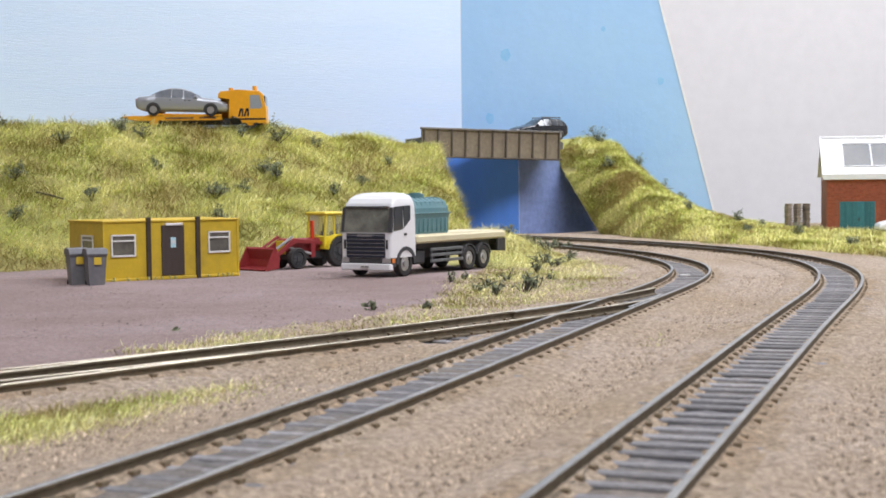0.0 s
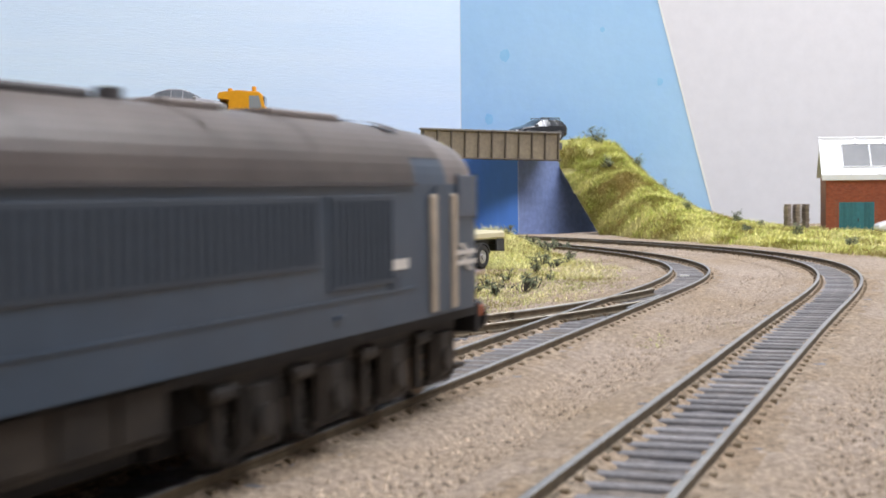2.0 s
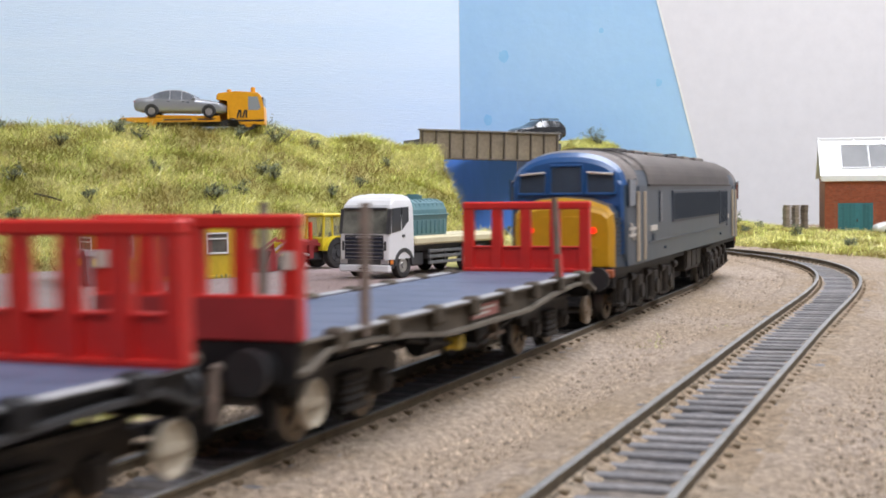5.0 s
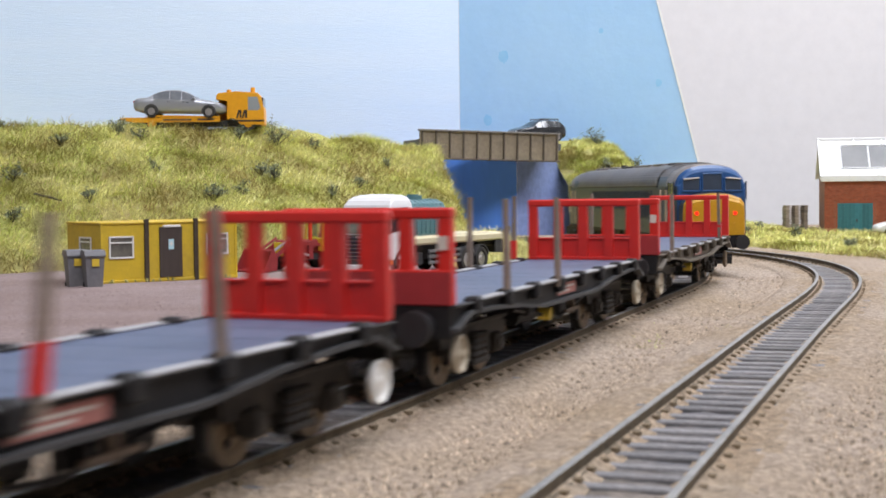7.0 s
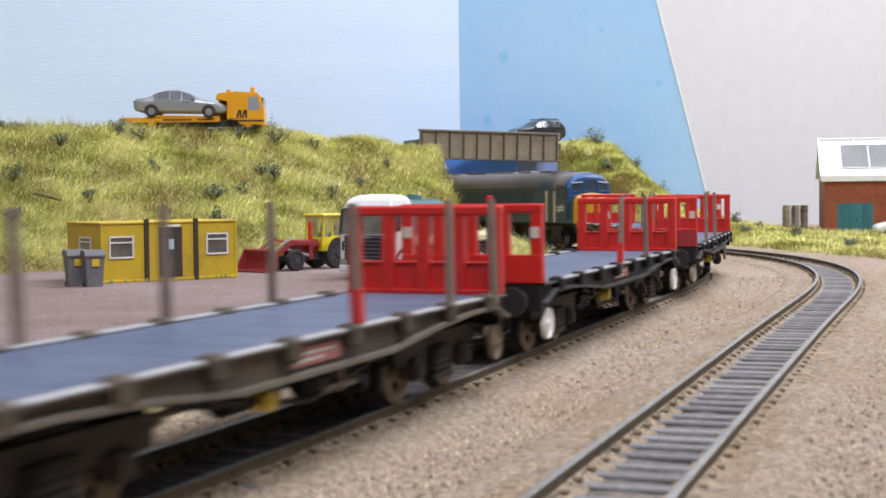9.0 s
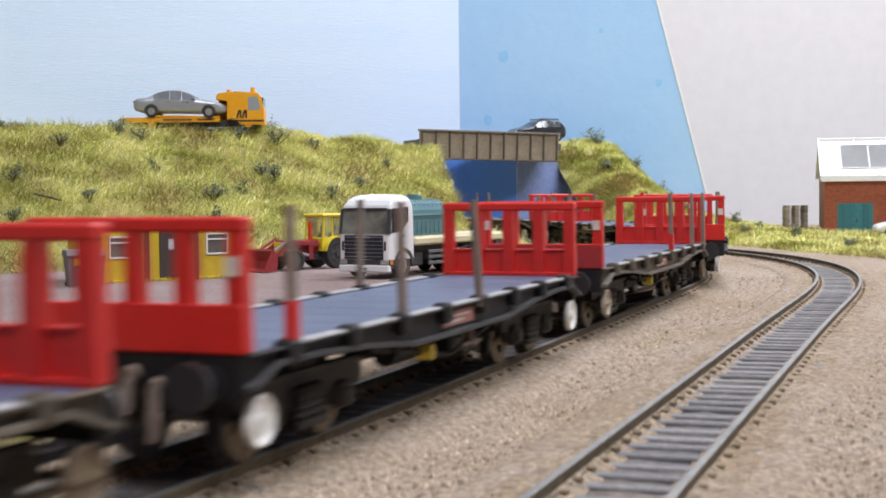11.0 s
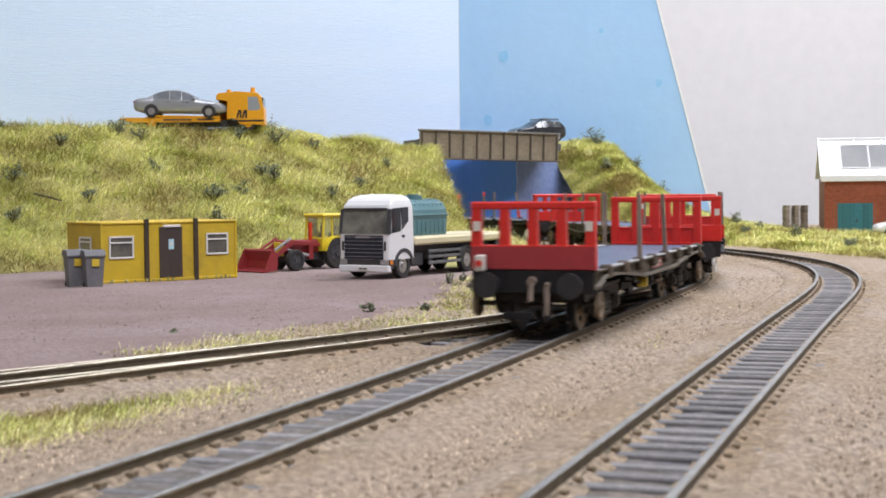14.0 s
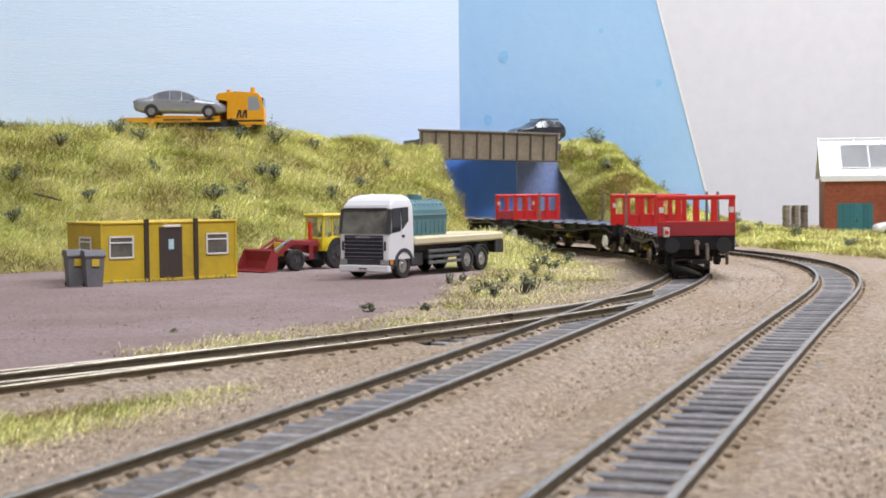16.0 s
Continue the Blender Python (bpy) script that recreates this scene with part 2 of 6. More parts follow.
def panel(name, pts, y0, thick, material, label, place=None, category="backscene"):
    """An upright board: outline in its own x and z, from place (x, y, turn)."""
    bm = bmesh.new()
    slab(bm, pts, "y", 0, thick)
    bm.normal_update()
    for f in bm.faces:
        f.material_index = 0 if abs(f.normal.y) > 0.9 else 1
    return tagged(part(name, bm, (material, M_EDGE), None, "", at(*place)), label, category, kind="structure")


def boards():
    # left board: from far left to the corner
    ax, ay, bx, by = -640, 1165, 21, 1455
    ang, length = math.degrees(math.atan2(by - ay, bx - ax)), math.hypot(bx - ax, by - ay)
    panel("backdrop_board_pale", [(0, 62), (length, 62), (length, 420), (0, 420)], 0, 6, M_SKY_LIGHT, "blue hand-painted backscene board toned pale as lit, with brush marks", (ax, ay, 0, ang))
    cx, cy = 285, 1440
    ang, length = math.degrees(math.atan2(cy - by, cx - bx)), math.hypot(cx - bx, cy - by)
    panel("backdrop_board_blue", [(0.5, 40), (80, -4), (length + 2, -4), (length + 2, 10), (length - 56, 240), (length - 98, 420), (0.5, 420)], 0, 5, M_SKY_MID, "sky blue painted backscene board with a slanted cut edge", (bx, by, 0, ang))
    bm = bmesh.new()
    slab(bm, [(length + 2.2, 8), (length + 2.2, 10), (length - 55.8, 240), (length - 97.8, 420), (length - 100, 420), (length - 58, 240), (length + 0.2, 9)], "y", -0.6, 5.2)
    tagged(part("trim", bm, M_EDGE, None, "", at(bx, by, 0, ang)), "white raw cut edge of the blue board", "trim", kind="structure")
    for cx, cz, r, seed in ((47, 180, 6.5, 1), (30, 113, 5.5, 2), (210, 150, 4, 3), (150, 205, 3, 4)):
        bm = bmesh.new()
        rim = [(cx + r * (1 + 0.45 * lump(k, seed, 0.9, 3)) * math.cos(k * math.pi / 9) * 0.8, cz + r * (1 + 0.45 * lump(k, seed, 0.9, 5)) * math.sin(k * math.pi / 9)) for k in range(18)]
        slab(bm, rim, "y", -0.25, -0.05)
        tagged(part("paint_smudge", bm, M_SMUDGE, None, "", at(bx, by, 0, ang)), "small smudge of darker blue paint", "paint mark", kind="structure")
    # deep blue boards under the bridge
    kx, ky = 73, 1308
    lx, ly = -52, 1352
    ang, length = math.degrees(math.atan2(ky - ly, kx - lx)), math.hypot(kx - lx, ky - ly)
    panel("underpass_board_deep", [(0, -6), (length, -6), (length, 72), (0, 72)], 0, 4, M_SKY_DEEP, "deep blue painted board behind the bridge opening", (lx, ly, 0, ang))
    rx, ry = 170, 1420
    ang, length = math.degrees(math.atan2(ry - ky, rx - kx)), math.hypot(rx - kx, ry - ky)
    panel("underpass_board_shaded", [(0.5, -6), (length - 2, -6), (62, 68), (60, 72), (0.5, 72)], 0, 4, M_SKY_SHADED, "blue painted board with a slanted edge under the bridge", (kx, ky, 0, ang))


def grid_sheet(name, x0, x1, nx, y0, y1, ny, height, material, label, category, keep=None):
    bm = bmesh.new()
    rows = []
    for j in range(ny + 1):
        y = y0 + (y1 - y0) * j / ny
        rows.append([bm.verts.new((x, y, height(x, y))) for x in (x0 + (x1 - x0) * i / nx for i in range(nx + 1))])
    for j in range(ny):
        for i in range(nx):
            q = (rows[j][i], rows[j][i + 1], rows[j + 1][i + 1], rows[j + 1][i])
            if keep is None or keep(sum(v.co.x for v in q) / 4, sum(v.co.y for v in q) / 4):
                bm.faces.new(q)
    for v in [v for v in bm.verts if not v.link_faces]:
        bm.verts.remove(v)
    ob = part(name, bm, material, smooth=True)
    return tagged(ob, label, category, kind="structure")


def beyond_siding(x, y):
    """True on the yard's side of the siding, clear of its sleepers."""
    return y > np.interp(x, SIDING.x[::-1], SIDING.y[::-1]) + 4 and min(SIDING.near(x, y), SPUR.near(x, y)) > 17


def ground_height(x, y):
    d = min(MAIN.near(x, y), LOOP.near(x, y))
    z = GROUND + 1.1 * lump(x, y, 0.02, 3) + 0.5 * lump(x, y, 0.11, 8)
    if yard_edge(x, y) < -2 and beyond_siding(x, y):
        return GROUND - 2.0
    return -6.2 if d < 16 else z + 1.3 * max(0, 1 - (d - 16) / 30)


def ground():
    tagged(part("ground", boxes((-1000, -1700, -24, 1000, 1700, -8)), M_BALLAST), "layout baseboard covered with brown ballast", "ground", kind="structure")
    grid_sheet("yard_surface", -420, 90, 120, 300, 1130, 190, lambda x, y: GROUND + 0.55 + 0.35 * lump(x, y, 0.03, 7) - 0.09 * max(0, yard_edge(x, y) + 4), M_YARD, "pinkish brown grit surface of the yard", "yard",
               keep=lambda x, y: yard_edge(x, y) < 16 and beyond_siding(x, y))
    grid_sheet("ballast_bed", -260, 420, 170, 100, 1320, 300, ground_height, M_OPEN_BALLAST, "brown and grey fine ballast ground round the tracks", "ballast")


def bank():
    grid_sheet("grass_bank", -460, 70, 100, 560, 1260, 130, lambda x, y: bank_z(x, y), M_EARTH,
               "steep road embankment of rough green and straw grass", "embankment", keep=lambda x, y: bank_height(x, y) > 0.01)


def bridge():
    th = thing("road_bridge", at(-20, 1232, 1.0, 20, 0, 1.4), "brown weathered plate girder road bridge over the tracks", "bridge")
    L = 137
    bm = bmesh.new()
    box(bm, 0, 0, 68, L, 1.5, 92)
    part("girder_plate", bm, M_GIRDER, th)
    part("top_flange", boxes((-1, -2.5, 92, L + 1, 3, 93.6), bevel=0.3), M_GIRDER_GREY, th)
    part("bottom_flange", boxes((-1, -2.5, 66.6, L + 1, 3, 68), bevel=0.3), M_GIRDER_DARK, th)
    for i in range(11):
        x = 2 + i * (L - 4) / 10
        part("stiffener", boxes((x - 0.7, -2.2, 68, x + 0.7, 0, 92), bevel=0.2), M_GIRDER_DARK, th)
    part("deck", boxes((0, 1.5, 78, L + 1, 9, 84.6), (2, 9, 78, L + 1, 52, 84.6), (L - 20, 20, 78, L + 12, 60, 84.6)), M_ROAD, th)
    return th


def shoulders(line, s0, s1, name, sides=(1, -1)):
    """Ballast heaped against the sleeper ends on both sides of a track, and laid low between the rails."""
    for side in sides:
        bm = bmesh.new()
        rows = []
        for s in np.arange(s0, s1, 2.5):
            row = []
            for lat in (9.25, 9.9, 10.8, 12.2, 13.8, 15.4, 17.5, 20, 23, 27):
                x, y, _ = line.point(s, side * lat)
                n = 0.55 * lump(x, y, 0.35, 11) + 0.5 * lump(x, y, 0.12, 6)
                z = -2.45 + n - 0.3 * max(0, lat - 16) / 3 if lat < 24 else -7.0
                if lat < 10.5:
                    z = (-1.75 if lat < 9.5 else -2.15) + 0.5 * n
                row.append((x, y, z))
            rows.append(row)
        skin(bm, rows, closed=False)
        # the brown gives way to the paler open ballast along a ragged edge
        for k, f in enumerate(bm.faces):
            c = f.calc_center_median()
            f.material_index = 1 if k % 9 - 1 + 2.2 * lump(c.x, c.y, 0.12, 31) + 1.5 * lump(c.x, c.y, 0.4, 2) > 3.2 else 0
        tagged(part(name, bm, (M_BALLAST, M_OPEN_BALLAST), smooth=True), "brown ballast shoulder along the sleeper ends", "ballast", kind="structure")


def cess(line, s0, s1):
    """Brown ballast packed against the inner faces of both rails, round the chairs."""
    for side in (1, -1):
        bm = bmesh.new()
        rows = []
        for s in np.arange(s0, s1, 1.6):
            row = []
            for lat, lift in ((8.35, 0.95), (7.7, 0.55), (6.9, 0.2), (6.0, -0.05), (5.0, -0.45)):
                x, y, _ = line.point(s, side * lat)
                row.append((x, y, -2.85 + lift + 0.45 * lump(x, y, 0.42, 21) + 0.3 * lump(x, y, 0.9, 4)))
            rows.append(row)
        skin(bm, rows, closed=False)
        tagged(part("rail_side_ballast", bm, M_BALLAST, smooth=True), "brown ballast packed along the inner rail faces", "ballast", kind="structure")


def four_foot(line, s0, s1, level):
    bm = bmesh.new()
    rows = []
    for s in np.arange(s0, s1, 2.5):
        row = []
        for lat in (-10.4, -8, -5, -2, 1, 4, 7, 10.4):
            x, y, _ = line.point(s, lat)
            row.append((x, y, level(y) + 0.4 * lump(x, y, 0.3, 2)))
        rows.append(row)
    skin(bm, rows, closed=False)
    tagged(part("track_bed", bm, M_FOURFOOT, smooth=True), "dark grey and brown bed between the sleepers", "ballast", kind="structure")


def tracks():
    shoulders(MAIN, -130, 1150, "ballast_shoulder")
    shoulders(LOOP, -90, 1050, "ballast_shoulder")
    shoulders(SIDING, 215, 600, "ballast_shoulder", (1,))
    shoulders(SIDING, 150, 600, "ballast_shoulder", (-1,))
    cess(MAIN, -130, 900)
    cess(LOOP, -90, 900)
    four_foot(MAIN, -130, 1150, lambda y: -2.92)
    four_foot(LOOP, -90, 1050, lambda y: -3.3 + 0.5 * min(1, max(0, (y - 480) / 260)))
    four_foot(SIDING, 150, 600, lambda y: -3.0)
    me = sleeper_mesh()
    a = tagged(thing("main_track", at(0, 0, 0), "curved main railway track with grey sleepers and rusty rails", "track", "tracks"), kind="")
    rail_pair(a, MAIN, -1740, 2090)
    lay_sleepers(a, MAIN, -130, 1250, me)
    b = thing("outer_track", at(0, 0, 0), "curved outer railway track with grey sleepers and rusty rails", "track", "tracks")
    rail_pair(b, LOOP, -480, 1560)
    lay_sleepers(b, LOOP, -90, 1150, me)
    c = thing("siding_track", at(0, 0, 0), "siding track with shiny brass-coloured rail heads", "track", "tracks")
    rail_pair(c, SIDING, 34, 610, bright=1, sides=(-1,))
    rail_pair(c, SIDING, 78, 610, bright=1, sides=(1,))
    rail_pair(c, SIDING, 92, 150, gauge=14.2, sides=(-1,))
    rail_pair(a, MAIN, 300, 356, gauge=14.2, sides=(-1,))
    rail_pair(c, SPUR, 0, 400, bright=1)
    lay_sleepers(c, SIDING, 120, 600, me)


# ---- the train ----
SPEED = 130.5
LAST_REAR = -1610.4      # the last wagon's rear bulkhead along the main line at the start
PITCH = 199.0
SLACK = (3.0, 4.0, 3.5, 1.5, 0.5, 0.0)      # how far each coupling is drawn out, from the first wagon back
M_RED = mat("red_bulkhead_paint", (0.62, 0.022, 0.016), 0.42, grain=0.08, scale=300, patch=0.35, patch_scale=60, colour2=(0.48, 0.03, 0.025))
M_RED_SHEET = mat("dull_red_end_sheet", (0.33, 0.03, 0.035), 0.5, grain=0.1, scale=200, patch=0.3, patch_scale=40, colour2=(0.20, 0.03, 0.035))
M_BLACK = mat("dusty_black_underframe", (0.009, 0.009, 0.011), 0.6, spec=0.3, grain=0.3, scale=300, patch=0.45, patch_scale=50, colour2=(0.03, 0.026, 0.022))
M_SOLEBAR = mat("grimy_brown_solebar", (0.065, 0.054, 0.041), 0.65, spec=0.3, grain=0.3, scale=200, patch=0.7, patch_scale=45, colour2=(0.13, 0.102, 0.07))
M_DECK = mat("blue_grey_deck_boards", (0.11, 0.135, 0.215), 0.5, spec=0.5, grain=0.14, scale=150, patch=0.85, patch_scale=24, colour2=(0.05, 0.07, 0.13))
M_EDGE_STRIP = mat("pale_deck_edge", (0.33, 0.33, 0.34), 0.6, grain=0.15)
M_FLANGE = mat("grimy_flange_grey", (0.17, 0.145, 0.11), 0.7, grain=0.3, scale=200, patch=0.6, patch_scale=50, colour2=(0.09, 0.075, 0.06))
M_STAKE = mat("rusty_grey_stake", (0.19, 0.15, 0.12), 0.7, grain=0.25, scale=200, patch=0.5, patch_scale=60, colour2=(0.27, 0.19, 0.14))
M_WHITE_WHEEL = mat("white_painted_wheel_face", (0.85, 0.84, 0.80), 0.5, grain=0.08)
M_CREAM_WHEEL = mat("grimy_cream_wheel_face", (0.23, 0.165, 0.10), 0.6, grain=0.3, patch=0.5, patch_scale=200)
M_GRIMY_DISC = mat("rusty_grimy_disc", (0.20, 0.145, 0.09), 0.7, grain=0.25, scale=300, patch=0.7, patch_scale=150, colour2=(0.07, 0.05, 0.035))
M_CREAM_DISC = mat("grimy_cream_disc", (0.50, 0.44, 0.33), 0.6, grain=0.2, scale=300, patch=0.7, patch_scale=150, colour2=(0.20, 0.15, 0.10))
M_BOGIE = mat("dusty_brown_running_gear", (0.014, 0.0125, 0.0115), 0.65, spec=0.3, grain=0.3, scale=250, patch=0.7, patch_scale=70, colour2=(0.055, 0.043, 0.032))
M_FLANGE_DARK = mat("dusty_black_flange", (0.05, 0.05, 0.052), 0.6, grain=0.25, scale=200, patch=0.5, patch_scale=50, colour2=(0.02, 0.02, 0.02))
M_STEEL = mat("dull_wheel_steel", (0.20, 0.19, 0.18), 0.4, metal=0.8, grain=0.2)
M_YELLOW_BOX = mat("yellow_brake_part", (0.62, 0.45, 0.05), 0.6, grain=0.1)
M_PLATE = mat("faded_red_data_plate", (0.36, 0.10, 0.08), 0.6, grain=0.2, patch=0.5, patch_scale=80, colour2=(0.45, 0.30, 0.27))
M_PALE = mat("faded_white_marking", (0.62, 0.58, 0.52), 0.7, grain=0.12)
M_LOCO_BLUE = mat("weathered_rail_blue", (0.029, 0.054, 0.088), 0.40, grain=0.12, scale=150, patch=0.6, patch_scale=16, colour2=(0.054, 0.070, 0.088))
M_CAB_BLUE = mat("bright_cab_blue", (0.018, 0.088, 0.26), 0.3, grain=0.1, patch=0.45, patch_scale=40, colour2=(0.04, 0.10, 0.21))
M_ROOF = mat("dusty_brown_loco_roof", (0.125, 0.105, 0.094), 0.36, grain=0.15, scale=150, patch=0.6, patch_scale=20, colour2=(0.24, 0.20, 0.175))
M_NOSE_TOP = mat("grimy_nose_top", (0.16, 0.11, 0.06), 0.35, grain=0.12, patch=0.7, patch_scale=50, colour2=(0.07, 0.10, 0.15))
M_ROOF_DARK = mat("sooty_roof_panel", (0.06, 0.055, 0.055), 0.6, grain=0.2)
M_YELLOW_END = mat("warning_yellow_nose", (0.56, 0.285, 0.007), 0.42, grain=0.06, patch=0.4, patch_scale=70, colour2=(0.48, 0.28, 0.02))
M_GLASS_DARK = mat("dark_cab_glass", (0.02, 0.025, 0.032), 0.08, spec=0.7)
# Blue-grey base and patches stand for reflections in the cab windows.
M_SCREEN = mat("reflection_toned_windscreen", (0.03, 0.042, 0.065), 0.1, spec=0.7, patch=0.6, patch_scale=60, colour2=(0.06, 0.085, 0.12))
M_GRILLE = mat("dark_side_grille", (0.035, 0.048, 0.066), 0.55, grain=0.15, scale=500)
M_RAIL_CREAM = mat("cream_handrail", (0.52, 0.43, 0.32), 0.55, grain=0.15, patch=0.4, patch_scale=80)
M_TAIL = mat("red_tail_light_glow", (1.0, 0.02, 0.008), 0.3, emit=1.4)
M_BUFFER = mat("black_buffer_rubber", (0.02, 0.02, 0.022), 0.5, grain=0.2)
M_ORANGE = mat("orange_buffer_beam", (0.45, 0.13, 0.05), 0.6, grain=0.2, patch=0.5, patch_scale=80)

WHEELSETS = []           # (wheelset, wheel radius, place on its bogie)
BOGIES = []              # (bogie, thing, pivot, other pivot)


def wheelset(parent, x, r, faces):
    bm = bmesh.new()
    for side in (1, -1):
        wheel_mesh(bm, 0, side * 8.6, 0, r, 2.2, 20, 0, side)
        n = 20
        # flange inside the tyre and a raised painted face with lightening holes
        rod(bm, (0, side * 7.0, 0), (0, side * 7.6, 0), r + 0.7, n)
        for k in range(4):
            a = math.pi / 4 + k * math.pi / 2
            rod(bm, (r * 0.48 * math.cos(a), side * 9.3, r * 0.48 * math.sin(a)), (r * 0.48 * math.cos(a), side * 9.75, r * 0.48 * math.sin(a)), r * 0.13, 8, mi=1)
    rod(bm, (0, -11, 0), (0, 11, 0), 0.9, 8)
    for f in bm.faces:
        if f.material_index == 0:
            c = f.calc_center_median()
            rr = math.hypot(c.x, c.z)
            f.material_index = 2 if 8.8 < abs(c.y) < 10 and rr < r * 0.9 else 0
    ob = part("wheelset", bm, (M_STEEL, M_BLACK, faces), parent, "", at(x, 0, r))
    WHEELSETS.append((ob, r, x))
    return ob


def wagon_bogie(th, pivot, other, white, end, disc):
    """Plate-frame bogie with two axles and a handbrake wheel on each side of its outer end."""
    bog = part("bogie", boxes((-4, -12, 7.5, 4, 12, 11.5), (-20.6, -11.5, 8.0, -18.8, 11.5, 10.4), (18.8, -11.5, 8.0, 20.6, 11.5, 10.4)), M_BOGIE, th, "", at(pivot, 0, 0))
    for side in (1, -1):
        y = side * 12.0
        b = bmesh.new()
        pts = [(-21, 10.2), (-17, 12.0), (-7, 12.0), (-4, 13.0), (4, 13.0), (7, 12.0), (17, 12.0), (21, 10.2), (20.5, 7.6), (16.6, 7.4), (15.6, 5.0), (9.4, 5.0), (8.4, 7.6), (5.5, 6.6), (4.5, 3.6), (-4.5, 3.6), (-5.5, 6.6), (-8.4, 7.6), (-9.4, 5.0), (-15.6, 5.0), (-16.6, 7.4), (-20.5, 7.6)]
        slab(b, pts, "y", y - 0.7, y + 0.7)
        box(b, -19, min(y, y + side * 1.7), 11.4, 19, max(y, y + side * 1.7), 12.3, 0.2)
        part("bogie_frame", b, M_BOGIE, bog)
        for x in (-12.5, 12.5):
            b = bmesh.new()
            box(b, x - 2.3, min(y, y + side * 2.0), 4.4, x + 2.3, max(y, y + side * 2.0), 8.6, 0.5)
            rod(b, (x, y + side * 1.8, 6.3), (x, y + side * 2.6, 6.3), 1.5, 12)
            part("axle_box", b, M_BOGIE, bog)
        for k in (-2.9, 0, 2.9):
            b = bmesh.new()
            n = 10
            prof = [(4.4, 1.2)] + [(4.7 + q * 0.65, 1.5 if q % 2 else 1.15) for q in range(8)] + [(9.8, 1.2)]
            skin(b, [[(k + r * math.cos(2 * math.pi * a / n), y + side * 1.1 + r * math.sin(2 * math.pi * a / n), z) for a in range(n)] for z, r in prof])
            part("coil_spring", b, M_BOGIE, bog)
        part("spring_plank", boxes((-5, min(y, y + side * 2.2), 3.4, 5, max(y, y + side * 2.2), 4.5), bevel=0.2), M_BOGIE, bog)
        for x in (-5.0, 5.0, -20.0, 20.0):
            part("brake_block", boxes((x - 0.9, side * 8.6 - 1.1, 3.2, x + 0.9, side * 8.6 + 1.1, 8.6), bevel=0.3), M_BLACK, bog)
        # handbrake wheel: a dished disc with a bar across it
        yo, xo = side * 16.4, 22.0 * end
        b = bmesh.new()
        n = 22
        rings = []
        for dy, rr in ((0, 3.4), (0.9, 3.7), (1.3, 3.5), (1.1, 3.0), (0.7, 2.6), (0.7, 0.9), (1.3, 0.8), (1.3, 0.02)):
            rings.append([(xo + rr * math.cos(2 * math.pi * k / n), yo + side * dy, 7.9 + rr * math.sin(2 * math.pi * k / n)) for k in range(n)])
        skin(b, rings)
        if not white:
            box(b, xo - 2.9, min(yo + side * 0.6, yo + side * 1.2), 7.5, xo + 2.9, max(yo + side * 0.6, yo + side * 1.2), 8.3)
        part("handbrake_wheel", b, disc, bog, "white painted handbrake wheel" if white else "grimy handbrake wheel with a bar across")
        part("handbrake_shaft", rods(((xo, side * 12, 7.9), (xo, yo + side * 0.4, 7.9), 0.7), n=8), M_BOGIE, bog)
    for x in (-12.5, 12.5):
        wheelset(bog, x, 6.2, M_CREAM_WHEEL)
    BOGIES.append((bog, pivot, other))


def bulkhead(th, x0, x1, outer, bright):
    """Slatted end wall: five posts, a top rail and a lower sheet, dull on its outer face."""
    for i in range(5):
        y = -15.9 + i * 7.95
        bm = bmesh.new()
        w = 1.5
        slab(bm, [(y - w, 17.5), (y + w, 17.5), (y + w * 0.85, 34), (y - w * 0.85, 34)], "x", x0, x1, bevel=0.25)
        part("post", bm, M_RED, th)
    part("top_rail", boxes((x0 - 0.2, -17.4, 33.6, x1 + 0.2, 17.4, 35.7), bevel=0.4), M_RED, th)
    xo = x0 - 0.25 if outer < 0 else x1 + 0.25
    xm = xo - outer * 1.0
    part("bottom_sheet", boxes((min(xo, xm), -17.3, 17.4, max(xo, xm), 17.3, 23.7), bevel=0.2), M_RED if bright else M_RED_SHEET, th)
    part("inner_sheet", boxes((min(xm, xm - outer * 0.5), -17.2, 17.4, max(xm, xm - outer * 0.5), 17.2, 23.5), bevel=0.1), M_RED, th)
    part("ledge", boxes((min(xo, xo - outer * 1.9), -17.1, 23.5, max(xo, xo - outer * 1.9), 17.1, 24.0), bevel=0.15), M_RED, th)
    part("foot_strip", boxes((min(xm, xm - outer * 1.8), -17.2, 17.2, max(xm, xm - outer * 1.8), 17.2, 18.2), bevel=0.15), M_RED, th)
    for y in (-15.6, 15.6):
        part("data_label", boxes((xo - 0.02 if outer < 0 else x1 - 0.1, y - 1.0, 27.8, x0 + 0.1 if outer < 0 else xo + 0.02, y + 1.0, 30.4)), M_PALE, th)


